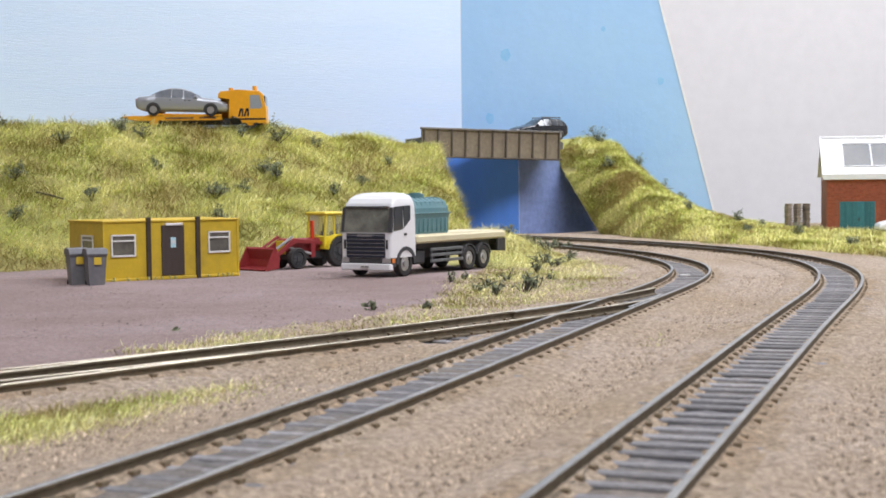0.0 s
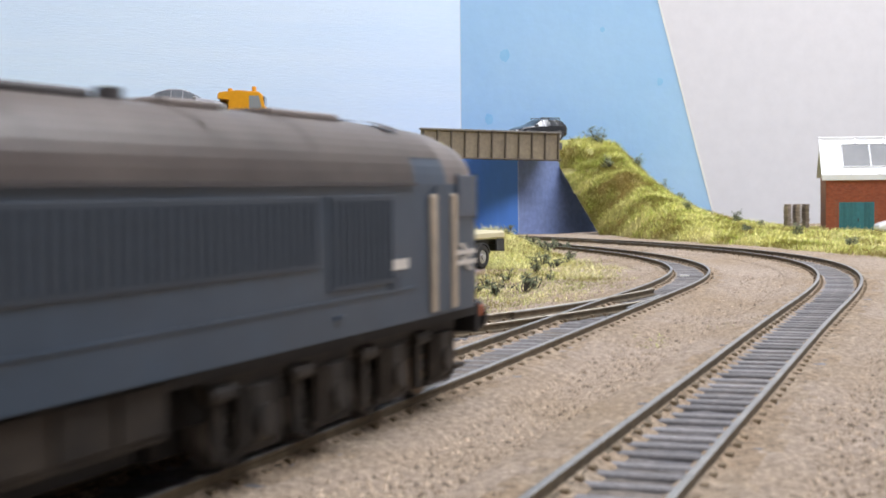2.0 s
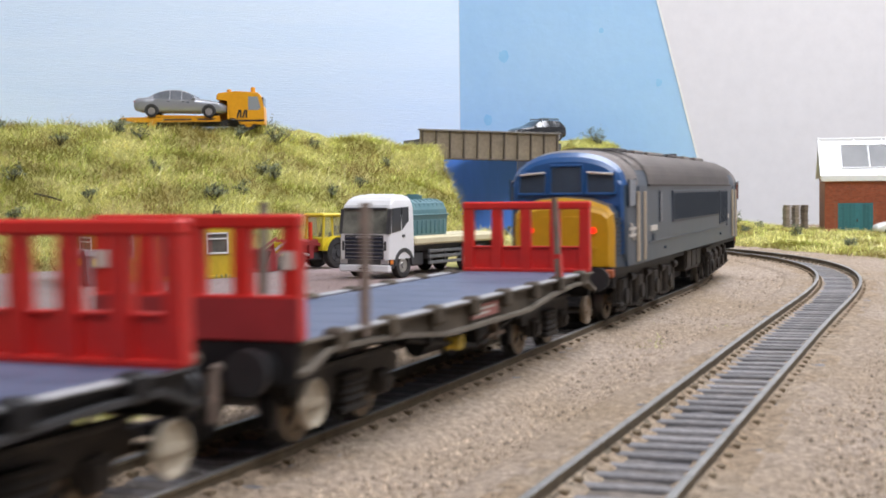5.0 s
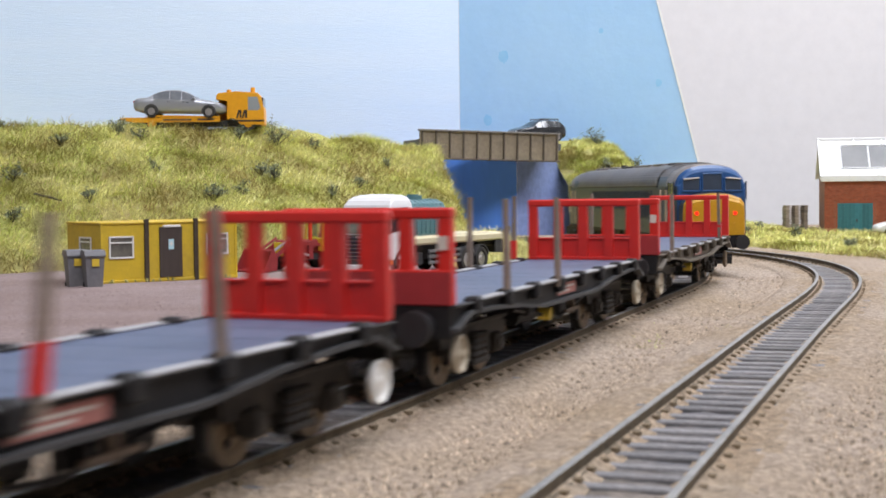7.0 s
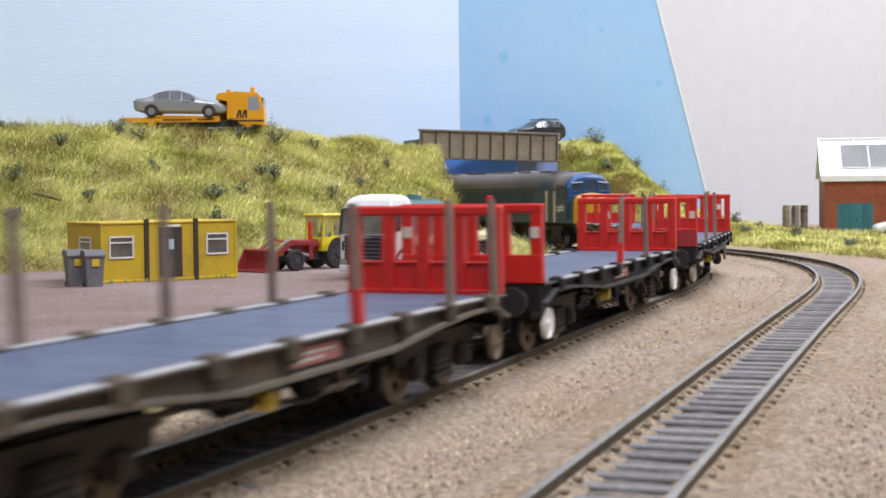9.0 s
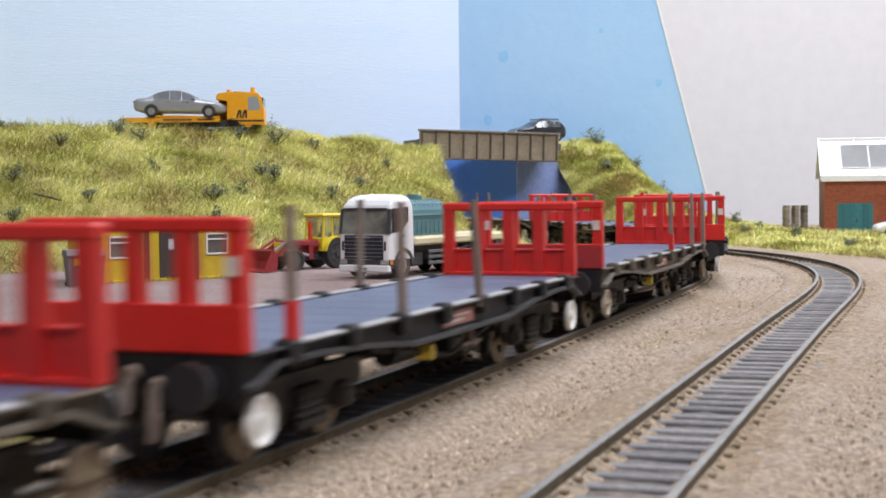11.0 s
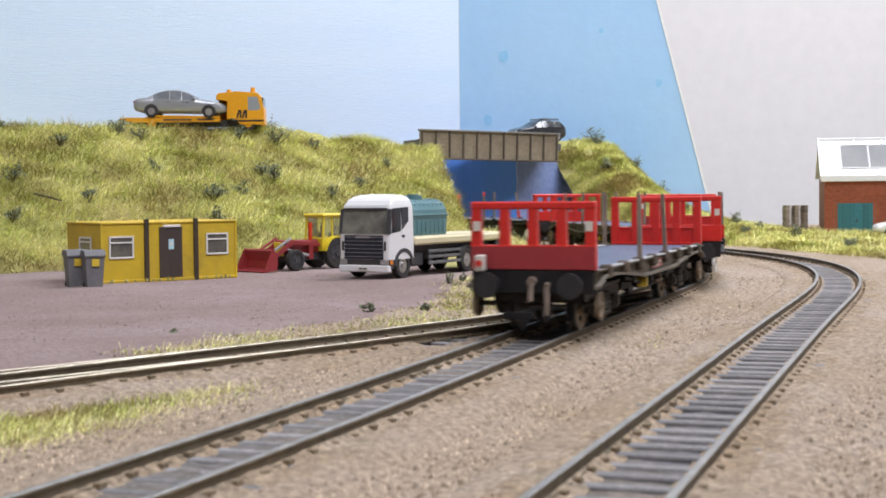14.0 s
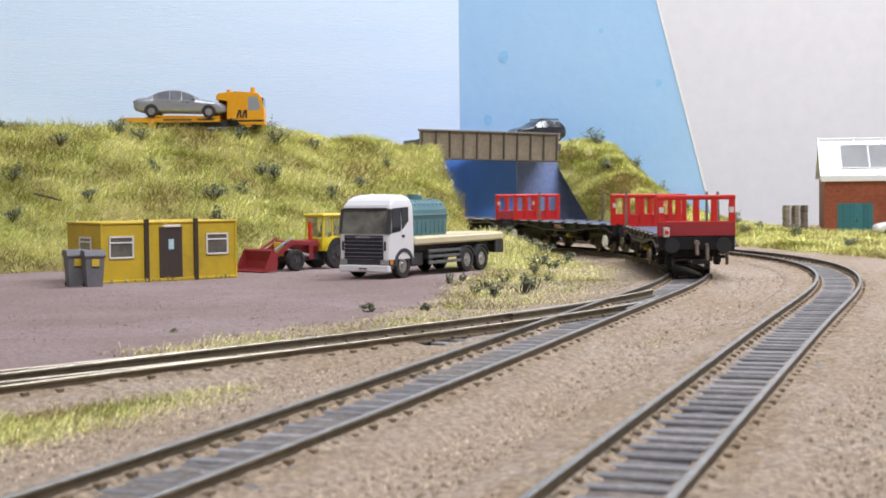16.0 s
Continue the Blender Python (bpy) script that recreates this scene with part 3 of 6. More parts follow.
def wagon(white, stakes, dirt, discs):
    """Stakes are rows of side, place along the deck, lean, and which end is painted red (0 none, 1 foot, 2 head)."""
    th = thing("flat_wagon", at(0, 0, 0), "black bogie flat wagon with red slatted bulkheads" + (" and white handbrake wheels" if white else " and grimy wheels"), "wagon", "wagons of the train")
    L = 171.0
    for i in range(12):
        x = 3 + i * (L - 6) / 12
        part("deck_board", boxes((x + 0.06, -16.2, 15.6, x + (L - 6) / 12 - 0.06, 16.2, 17.3), bevel=0.12), M_DECK, th)
    side_paint, rim_paint = (M_SOLEBAR, M_FLANGE) if dirt else (M_BLACK, M_FLANGE_DARK)
    # lower edge of the side frame: up over the bogies, down between them
    low = [(0, 12.4), (3, 13.2), (8, 15.0), (22, 14.9), (40, 13.9), (60, 12.1), (L - 60, 12.1), (L - 40, 13.9), (L - 22, 14.9), (L - 8, 15.0), (L - 3, 13.2), (L, 12.4)]
    for side in (1, -1):
        y0, y1 = (16.3, 17.0) if side > 0 else (-17.0, -16.3)
        bm = bmesh.new()
        slab(bm, [(0.5, 17.3)] + low + [(L - 0.5, 17.3)], "y", y0, y1)
        part("solebar", bm, side_paint, th)
        yo = 17.0 * side
        bm = bmesh.new()
        slab(bm, low + [(x, z + 0.75) for x, z in low[::-1]], "y", min(yo, yo + side * 1.6), max(yo, yo + side * 1.6))
        part("lower_flange", bm, rim_paint, th)
        part("upper_flange", boxes((0.5, min(yo - side * 0.4, yo + side * 1.2), 16.9, L - 0.5, max(yo - side * 0.4, yo + side * 1.2), 17.4), bevel=0.15), side_paint, th)
        for i in range(8):
            x = 12.7 + i * 20.8
            part("stake_bracket", boxes((x - 1.9, min(yo - side * 1.4, yo + side * 2.0), 14.6, x + 1.9, max(yo - side * 1.4, yo + side * 2.0), 18.3), bevel=0.6), M_SOLEBAR if dirt else M_BLACK, th)
            if i < 7:
                part("edge_strip", boxes((x + 3.2, min(yo - side * 1.0, yo + side * 1.3), 17.3, x + 17.6, max(yo - side * 1.0, yo + side * 1.3), 17.8), bevel=0.15), M_EDGE_STRIP, th)
        part("data_plate", boxes((75, min(yo, yo + side * 0.3), 13.6, 92, max(yo, yo + side * 0.3), 16.3)), M_PLATE, th)
        part("bars_of_small_writing", boxes((76, min(yo, yo + side * 0.4), 15.2, 90, max(yo, yo + side * 0.4), 15.6), (76, min(yo, yo + side * 0.4), 14.2, 86, max(yo, yo + side * 0.4), 14.6)), M_PALE, th)
        bm = bmesh.new()
        rod(bm, (48, side * 14.4, 12.6), (86, side * 14.4, 7.4), 0.5, 6)
        rod(bm, (86, side * 14.4, 7.4), (123, side * 14.4, 12.6), 0.5, 6)
        part("truss_rod", bm, M_BLACK, th)
        part("queen_post", rods(((86, side * 14.4, 7.4), (86, side * 14.4, 13), 0.7), n=8), M_BLACK, th)
        part("changeover_lever", rods(((72, side * 13.5, 9.6), (72, side * 16.4, 9.6), 1.5), n=12), M_YELLOW_BOX, th)
        part("load_lever", boxes((95, min(side * 14, side * 16), 7.8, 96, max(side * 14, side * 16), 12.4), (90, min(side * 15, side * 15.8), 8.4, 101, max(side * 15, side * 15.8), 9.2)), M_STAKE, th)
    for side, x, lean, red in stakes:
        yo = 17.9 * side
        bm = bmesh.new()
        skin(bm, [[(x + dx, yo + dy, 16) for dx, dy in ((-0.85, -0.6), (0.85, -0.6), (0.85, 0.6), (-0.85, 0.6))],
                  [(x + lean + dx * 0.9, yo - side * 0.3 + dy, 37.0) for dx, dy in ((-0.85, -0.5), (0.85, -0.5), (0.85, 0.5), (-0.85, 0.5))]])
        stake = part("stake", bm, M_STAKE, th)
        if red == 1:
            k = lean * 0.3
            bm = bmesh.new()
            skin(bm, [[(x + dx, yo + dy, 18.2) for dx, dy in ((-1, -0.75), (1, -0.75), (1, 0.75), (-1, 0.75))], [(x + k + dx, yo + dy, 23.6) for dx, dy in ((-1, -0.75), (1, -0.75), (1, 0.75), (-1, 0.75))]])
            part("stake_foot", bm, M_RED, stake, "red painted foot of the stake")
        elif red == 2:
            part("stake_head", boxes((x + lean - 1, yo - side * 0.3 - 0.8, 34.6, x + lean + 1, yo - side * 0.3 + 0.8, 37.3), bevel=0.3), M_RED, stake, "red painted head of the stake")
    part("underframe", boxes((2, -10, 12.5, L - 2, 10, 15.6), (60, -3, 10.0, L - 60, 3, 13)), M_BLACK, th)
    for x in (58, 112):
        part("cross_member", boxes((x - 1, -15.5, 10.4, x + 1, 15.5, 15.0)), M_BLACK, th)
    part("brake_cylinder", rods(((97, -8, 8.4), (112, -8, 8.4), 2.6), n=14), M_BLACK, th)
    part("brake_cylinder", rods(((60, 8, 8.4), (74, 8, 8.4), 2.6), n=14), M_BLACK, th)
    part("air_tank", rods(((76, -5, 8.2), (92, -5, 8.2), 2.3), n=14), M_BLACK, th)
    part("brake_rigging", rods(((42, 0, 7.4), (129, 0, 7.4), 0.6), ((50, -6, 8.2), (60, -6, 8.2), 0.5), ((112, 6, 8.2), (124, 6, 8.2), 0.5), n=6), M_STAKE, th)
    for x, d in ((0, -1), (L, 1)):
        part("headstock", boxes((min(x, x - d * 2.2), -17, 11.0, max(x, x - d * 2.2), 17, 17.4), bevel=0.3), M_BLACK, th)
        for y in (-11.5, 11.5):
            bm = bmesh.new()
            rod(bm, (x, y, 13.4), (x + d * 1.0, y, 13.4), 2.5, 14)
            rod(bm, (x, y, 13.4), (x + d * 4.2, y, 13.4), 1.7, 12)
            rod(bm, (x + d * 4.2, y, 13.4), (x + d * 5.6, y, 13.4), 3.4, 20)
            part("buffer", bm, M_BUFFER, th)
        bm = bmesh.new()
        box(bm, min(x, x + d * 14), -0.9, 5.6, max(x, x + d * 14), 0.9, 7.0)
        box(bm, min(x + d * 12.8, x + d * 13.8), -4.0, 5.4, max(x + d * 12.8, x + d * 13.8), 4.0, 7.2)
        part("coupling", bm, M_BLACK, th)
        bm = bmesh.new()
        rod(bm, (x, 0, 14.4), (x + d * 1.6, 0, 14.2), 1.3, 10)
        rod(bm, (x + d * 1.4, 0, 14.0), (x + d * 2.4, 0, 9.0), 0.8, 8)
        part("draw_hook", bm, M_STAKE, th)
        part("brake_hose", rods(((x + d * 0.6, -4.4, 13.5), (x + d * 2.0, -4.4, 13), 0.8), ((x + d * 2.0, -4.4, 13), (x + d * 2.4, -4.6, 5.5), 0.8)), M_STAKE, th)
        part("lamp_bracket", boxes((min(x + d * 0.2, x + d * 0.9), 12.6, 15.0, max(x + d * 0.2, x + d * 0.9), 14.2, 18.2)), M_BLACK, th)
    bulkhead(th, 0.0, 2.4, -1, white)
    bulkhead(th, L - 2.4, L, 1, white)
    for pivot, other, end, disc in ((27, 144, -1, discs[0]), (144, 27, 1, discs[1])):
        wagon_bogie(th, pivot, other, white, end, disc)
    return th


def loco_ring(x, k=1.0, top=50.6, half=17.6, low=16.4):
    """The loco's cross section, from the low edge on one side over the roof to the other."""
    pts = [(-half, low), (-half, 20), (-half, 30), (-half * 0.995, 39.8)]
    for a in range(1, 24):
        t = math.pi * a / 24
        e = 0.86
        c, s = math.cos(t), math.sin(t)
        pts.append((-half * 0.985 * math.copysign(abs(c) ** e, c) * k, 40.0 + (top - 40.0) * s ** 0.94))
    pts += [(half * 0.995, 39.8), (half, 30), (half, 20), (half, low)]
    return [(x, y, z) for y, z in pts]


def loco_bogie(th, pivot, other, d):
    """A long bogie: a small leading wheel at the outer end and three driven axles."""
    bog = part("bogie", boxes((-46, -11, 8, 44, 11, 14.4), (-46, -6.2, 3.2, 44, 6.2, 9)), M_BLACK, th, "", at(pivot, 0, 0))
    for side in (1, -1):
        y = side * 13.2
        b = bmesh.new()
        pts = [(-47, 11.4), (-34, 12.2), (44, 12.2), (46, 15.0), (-48, 15.0)]
        slab(b, [(x * d, z) for x, z in pts], "y", y - 1, y + 1)
        part("bogie_frame", b, M_BOGIE, bog)
        for x in (-40, -17, 7, 31):
            b = bmesh.new()
            xx = x * d
            box(b, xx - 3.0, min(y, y + side * 2.0), 4.2, xx + 3.0, max(y, y + side * 2.0), 12.4, 0.4)
            rod(b, (xx, y + side * 1.8, 7.2), (xx, y + side * 2.8, 7.2), 2.4, 14)
            part("axle_box", b, M_BOGIE, bog)
            b = bmesh.new()
            for k in (-4.6, 4.6):
                rod(b, (xx + k, y + side * 0.8, 3.8), (xx + k, y + side * 0.8, 12.4), 1.2, 8)
            box(b, xx - 6.4, y - 0.8, 2.8, xx + 6.4, y + 0.8, 4.0)
            part("spring_hanger", b, M_BOGIE, bog)
        for x in (-28.5, -5, 19, 42):
            part("brake_hanger", boxes((x * d - 1.2, min(y, y + side * 1.4), 3.2, x * d + 1.2, max(y, y + side * 1.4), 12.6), bevel=0.3), M_BOGIE, bog)
            part("brake_cylinder", rods(((x * d - 3, y + side * 1.2, 12.2), (x * d + 3, y + side * 1.2, 12.2), 1.3), n=10), M_BOGIE, bog)
        part("step", boxes((-46.5 * d - 2.5, min(y, y + side * 2.6), 4.8, -46.5 * d + 2.5, max(y, y + side * 2.6), 5.6), (-46.5 * d - 0.5, min(y, y + side * 0.6), 5, -46.5 * d + 0.5, max(y, y + side * 0.6), 12)), M_BOGIE, bog)
    wheelset(bog, -40 * d, 6.0, M_CREAM_WHEEL)
    for x in (-17, 7, 31):
        wheelset(bog, x * d, 7.4, M_BLACK)
    BOGIES.append((bog, pivot, other))


def loco_end(th, x, d):
    """Cab and nose; x is the buffer face, d points into the loco."""
    def rings(rows):
        out = []
        for off, half, low, top, k in rows:
            r = loco_ring(x + d * off, k, top, half, low)
            out.append(r)
        return out

    bm = bmesh.new()
    skin(bm, rings(((11.0, 16.0, 34.0, 46.8, 0.94), (12.0, 16.7, 33, 48.2, 0.97), (14.5, 17.3, 16.4, 49.6, 0.99), (19, 17.5, 16.4, 50.4, 1), (30, 17.6, 16.4, 50.6, 1))), closed=True)
    bm.normal_update()
    for f in bm.faces:
        c = f.calc_center_median()
        off = d * (c.x - x)
        f.material_index = 0 if off < 13.6 and not (abs(c.y) > 16.7 and off > 12.2) else 1 if c.z < 40.4 or off < 15.0 else 2
    part("cab_roof_dome", bm, (M_CAB_BLUE, M_LOCO_BLUE, M_ROOF), th, "bright blue cab front round the windscreens")
    # nose
    bm = bmesh.new()
    sec = []
    for off, half, top in ((5.6, 13.6, 33.4), (6.2, 14.3, 35.2), (8.0, 15.0, 36.4), (13.5, 16.6, 37.4), (16, 17.2, 37.6)):
        ring = []
        for y, z in ((-1, 16.4), (-1, 20), (-1, 27), (-0.97, 30.6), (-0.85, 32.2), (-0.5, 33.5), (0, 34.0), (0.5, 33.5), (0.85, 32.2), (0.97, 30.6), (1, 27), (1, 20), (1, 16.4)):
            ring.append((x + d * off, y * half, z if z < 28 else 28 + (z - 28) * (top - 28) / 6.0))
        sec.append(ring)
    skin(bm, sec)
    bm.normal_update()
    for f in bm.faces:
        c = f.calc_center_median()
        f.material_index = 1 if d * (c.x - x) < 7.6 or (d * (c.x - x) < 8.5 and c.z > 33) else 2 if c.z > 34.4 else 0
    part("nose", bm, (M_LOCO_BLUE, M_YELLOW_END, M_NOSE_TOP), th, "nose with blue sides below the cab windows")
    bm = bmesh.new()
    ring = []
    for off in (5.0, 7.6):
        row = []
        half, top = (13.4, 33.0) if off == 5.0 else (14.75, 36.1)
        for y, z in ((-1, 16.8), (-1, 20), (-1, 27), (-0.97, 30.6), (-0.85, 32.2), (-0.5, 33.5), (0, 34.0), (0.5, 33.5), (0.85, 32.2), (0.97, 30.6), (1, 27), (1, 20), (1, 16.8)):
            row.append((x + d * off, y * (half + 0.15), z if z < 28 else 28 + (z - 28) * (top + 0.15 - 28) / 6.0))
        ring.append(row)
    skin(bm, ring)
    part("nose_face", bm, M_YELLOW_END, th, "yellow warning panel on the nose")
    fx0, fx1 = sorted((x + d * 4.9, x + d * 5.1))
    part("nose_door", boxes((fx0 - 0.15, -5.5, 18, fx1, 5.5, 31), bevel=0.1), M_YELLOW_END, th)
    for y in (-9.2, 9.2):
        part("tail_light", rods(((x + d * 5.2, y, 27.0), (x + d * 4.5, y, 27.0), 0.9), n=14), M_TAIL if d > 0 else M_GLASS_DARK, th)
        part("marker_light", rods(((x + d * 5.2, y, 22.0), (x + d * 4.6, y, 22.0), 0.7), n=14), M_YELLOW_END, th)
    # windscreens, lying on the raked cab front
    for y0, y1, back0, back1 in ((-4.9, 4.9, 10.6, 10.6), (6.0, 14.6, 10.6, 11.0), (-14.6, -6.0, 11.0, 10.6)):
        bm = bmesh.new()
        z0, z1 = 37.4, 45.6 if abs(y0 + y1) < 1 else 43.4
        qa = [(x + d * (back0 - 0.25), y0, z0), (x + d * (back1 - 0.25), y1, z0), (x + d * (back1 + 0.1), y1 * 0.97, z1), (x + d * (back0 + 0.1), y0 * 0.97, z1)]
        qb = [(px + d * 0.8, py, pz) for px, py, pz in qa]
        skin(bm, [qa, qb])
        pane = part("windscreen", bm, M_SCREEN, th)
        bm = bmesh.new()
        for i in range(4):
            rod(bm, qa[i], qa[(i + 1) % 4], 0.4, 6)
        part("window_frame", bm, M_CAB_BLUE, pane)
    for y in (-1, 1):
        part("wiper", rods(((x + d * 10.1, y * 6.4, 43.6), (x + d * 10.6, y * 13.8, 43.0), 0.35), n=8), M_PALE, th, "pale wiper over an outer windscreen")
    for side in (1, -1):
        y = 17.55 * side
        lo, hi = min(y, y + side * 0.35), max(y, y + side * 0.35)
        x0, x1 = sorted((x + d * 14.6, x + d * 23.4))
        pane = part("cab_side_window", boxes((x0, lo, 33.8, x1, hi, 41.4), bevel=0.1), M_SCREEN, th)
        part("window_frame", boxes((x0 - 0.5, lo, 33.3, x0, hi + 0.05, 41.8), (x1, lo, 33.3, x1 + 0.5, hi + 0.05, 41.8), (x0 + 4.2, lo, 33.8, x0 + 4.8, hi + 0.05, 41.4)), M_GRILLE, pane)
        for off in (26.6, 36.4):
            part("handrail", boxes((x + d * off - 0.85, min(y, y + side * 0.9), 17.2, x + d * off + 0.85, max(y, y + side * 0.9), 38.0), bevel=0.2), M_RAIL_CREAM, th)
        part("cab_door", boxes((min(x + d * 27.8, x + d * 35.2), lo, 17, max(x + d * 27.8, x + d * 35.2), hi - 0.1, 39.4)), M_LOCO_BLUE, th)
        # a pale pair of arrow shapes as on the cab side
        cx, cz = x + d * 19.6, 26.2
        bm = bmesh.new()
        for k in (0.95, -0.95):
            box(bm, cx - 4.7, lo, cz + k - 0.42, cx + 4.7, hi + 0.04, cz + k + 0.42)
        slab(bm, [(cx - 3.0, cz + 2.6), (cx - 1.4, cz + 2.6), (cx + 2.5, cz - 0.1), (cx + 0.9, cz - 0.1)], "y", lo, hi)
        slab(bm, [(cx + 3.0, cz - 2.6), (cx + 1.4, cz - 2.6), (cx - 2.5, cz + 0.1), (cx - 0.9, cz + 0.1)], "y", lo, hi)
        part("arrow_emblem", bm, M_PALE, th)
        part("number_bar", boxes((min(x + d * 47.5, x + d * 58.5), lo, 25.6, max(x + d * 47.5, x + d * 58.5), hi, 27.3)), M_PALE, th)
        bm = bmesh.new()
        for k in range(9):
            slab(bm, [(x + d * 8.6, side * 15.3), (x + d * 12.6, side * 16.5), (x + d * 12.6, side * 16.0), (x + d * 8.6, side * 14.8)], "z", 19.4 + k * 1.3, 20.2 + k * 1.3)
        tagged(part("nose_grille", bm, M_GRILLE, th), kind="stuff")
        part("data_panel", boxes((min(x + d * 51, x + d * 55), lo, 22.4, max(x + d * 51, x + d * 55), hi - 0.1, 24.6)), M_GRILLE, th)
    part("buffer_beam", boxes((min(x + d * 5.2, x + d * 7.5), -15.0, 10.6, max(x + d * 5.2, x + d * 7.5), 15.0, 16.6), bevel=0.3), M_BLACK, th)
    for y in (-11.4, 11.4):
        bm = bmesh.new()
        rod(bm, (x + d * 5.2, y, 13.4), (x + d * 1.2, y, 13.4), 1.8, 14)
        rod(bm, (x + d * 1.2, y, 13.4), (x, y, 13.4), 3.4, 18)
        part("buffer", bm, M_BUFFER, th)
        part("pipe_cock", boxes((min(x + d * 4, x + d * 5.4), y - 1.3 + (2.6 if y > 0 else -2.6), 13.6, max(x + d * 4, x + d * 5.4), y + 1.3 + (2.6 if y > 0 else -2.6), 16.0), bevel=0.3), M_ORANGE, th)
    part("coupling", boxes((min(x - d * 2, x + d * 8), -1, 5.4, max(x - d * 2, x + d * 8), 1, 6.8), (min(x - d * 2, x - d * 1), -5.5, 5.2, max(x - d * 2, x - d * 1), 5.5, 7)), M_BLACK, th)
    part("snow_guard", boxes((min(x + d * 5.6, x + d * 6.6), -8, 3.2, max(x + d * 5.6, x + d * 6.6), 8, 8.0), bevel=0.2), M_BLACK, th)


def loco():
    th = thing("diesel_locomotive", at(0, 0, 0), "weathered blue diesel locomotive with yellow nose panels", "locomotive")
    L = 280.0
    bm = bmesh.new()
    skin(bm, [loco_ring(x) for x in (29, 60, 100, 140, 180, 220, 251)])
    body = part("body", bm, M_LOCO_BLUE, th)
    # roof skin, lying on the body above the cantrail
    bm = bmesh.new()
    rows = []
    for x in (44, 90, 140, 190, 236):
        r = loco_ring(x, 1.0, 51.0, 17.75)
        rows.append([(px, py * 1.006, pz + 0.15) for px, py, pz in r[3:-3]])
    skin(bm, rows, closed=False)
    bmesh.ops.solidify(bm, geom=list(bm.faces), thickness=0.5)
    part("roof", bm, M_ROOF, th, smooth=False)
    for a, b in ((29, 44), (236, 251)):
        bm = bmesh.new()
        rows = [[(px, py * 1.004, pz + 0.1) for px, py, pz in loco_ring(x, 1.0, 50.8, 17.6)[6:-6]] for x in (a, (a + b) / 2, b)]
        skin(bm, rows, closed=False)
        bmesh.ops.solidify(bm, geom=list(bm.faces), thickness=0.4)
        part("cab_roof_panel", bm, M_ROOF, th)
    for side in (1, -1):
        part("gutter", boxes((44, min(17.5 * side, 18.2 * side), 39.5, 236, max(17.5 * side, 18.2 * side), 40.1)), M_ROOF_DARK, th)
        y0, y1 = sorted((17.5 * side, 18.0 * side))
        for a, b, low in ((88, 200, 27.4), (203, 226, 23.6)) if side < 0 else ((80, 192, 27.4), (54, 77, 23.6)):
            g = part("side_grille", boxes((a, y0, low, b, y1, 38.0), bevel=0.1), M_GRILLE, th)
            bm = bmesh.new()
            k = a + 2
            while k < b - 1:
                box(bm, k, min(18.0 * side, 18.25 * side), low + 0.8, k + 0.5, max(18.0 * side, 18.25 * side), 37.2)
                k += 2.2
            tagged(part("louvre_work", bm, M_GRILLE, g), kind="stuff")
        part("body_side_trim", boxes((44, min(17.5 * side, 17.9 * side), 22.0, 236, max(17.5 * side, 17.9 * side), 22.4)), M_LOCO_BLUE, th)
        part("side_window", boxes((63.6, y0, 28, 66.0, y1, 38), bevel=0.1), M_GLASS_DARK, th)
        for k in (72, 205):
            part("body_step", boxes((k, min(17.5 * side, 18.2 * side), 19.2, k + 2.5, max(17.5 * side, 18.2 * side), 19.9)), M_LOCO_BLUE, th)
    # roof details: fan covers, hatches and exhausts
    for k, (a, b) in enumerate(((47, 62), (74, 90), (98, 128), (138, 160), (176, 190), (204, 228))):
        part("roof_hatch", boxes((a, -7.5, 50.2, b, 7.5, 51.6), bevel=0.4), M_ROOF_DARK if k in (0, 3) else M_ROOF, th)
        bm = bmesh.new()
        skin(bm, [[(px, py * 1.012, pz + 0.3) for px, py, pz in loco_ring(xx, 1.0, 51.1, 17.7)[6:-6]] for xx in (a - 1.8, a - 0.6)], closed=False)
        bmesh.ops.solidify(bm, geom=list(bm.faces), thickness=0.5)
        part("hatch_rib", bm, M_ROOF, th)
    for a, b in ((36, 41), (239, 244)):
        bm = bmesh.new()
        skin(bm, [[(px, py * 1.015, pz + 0.5) for px, py, pz in loco_ring(xx, 1.0, 51.0, 17.7)[10:-10]] for xx in (a, b)], closed=False)
        bmesh.ops.solidify(bm, geom=list(bm.faces), thickness=0.6)
        part("roof_vent_band", bm, M_ROOF_DARK, th, "black vent band across the cab roof")
    for y in (-4, 4):
        part("exhaust", rods(((168, y, 50), (168, y, 52.4), 1.8), n=12), M_ROOF_DARK, th)
    battery = part("battery_box", boxes((128, -15.5, 8.2, 163, 15.5, 16.4), bevel=0.4), M_BOGIE, th)
    for x0, x1 in ((129, 139), (140.5, 150.5), (152, 162)):
        for y0, y1 in ((-16, -15.4), (15.4, 16)):
            part("battery_door", boxes((x0, y0, 9.4, x1, y1, 15.6), bevel=0.15), M_BOGIE, battery)
    part("underframe", boxes((8, -15, 14.2, 272, 15, 16.6), (112, -7, 4.0, 168, 7, 14.4)), M_BLACK, th)
    loco_end(th, 0, 1)
    loco_end(th, L, -1)
    loco_bogie(th, 63, 217, 1)
    loco_bogie(th, 217, 63, -1)
    return th


def tail_lamp(th):
    lamp = part("tail_lamp", boxes((-4.2, 12.4, 17.0, -1.6, 15.0, 21.5), bevel=0.4), M_PALE, th, "white tail lamp with a red lens")
    part("lens", rods(((-4.2, 13.7, 19.2), (-4.6, 13.7, 19.2), 0.9), n=12), M_RED, lamp)


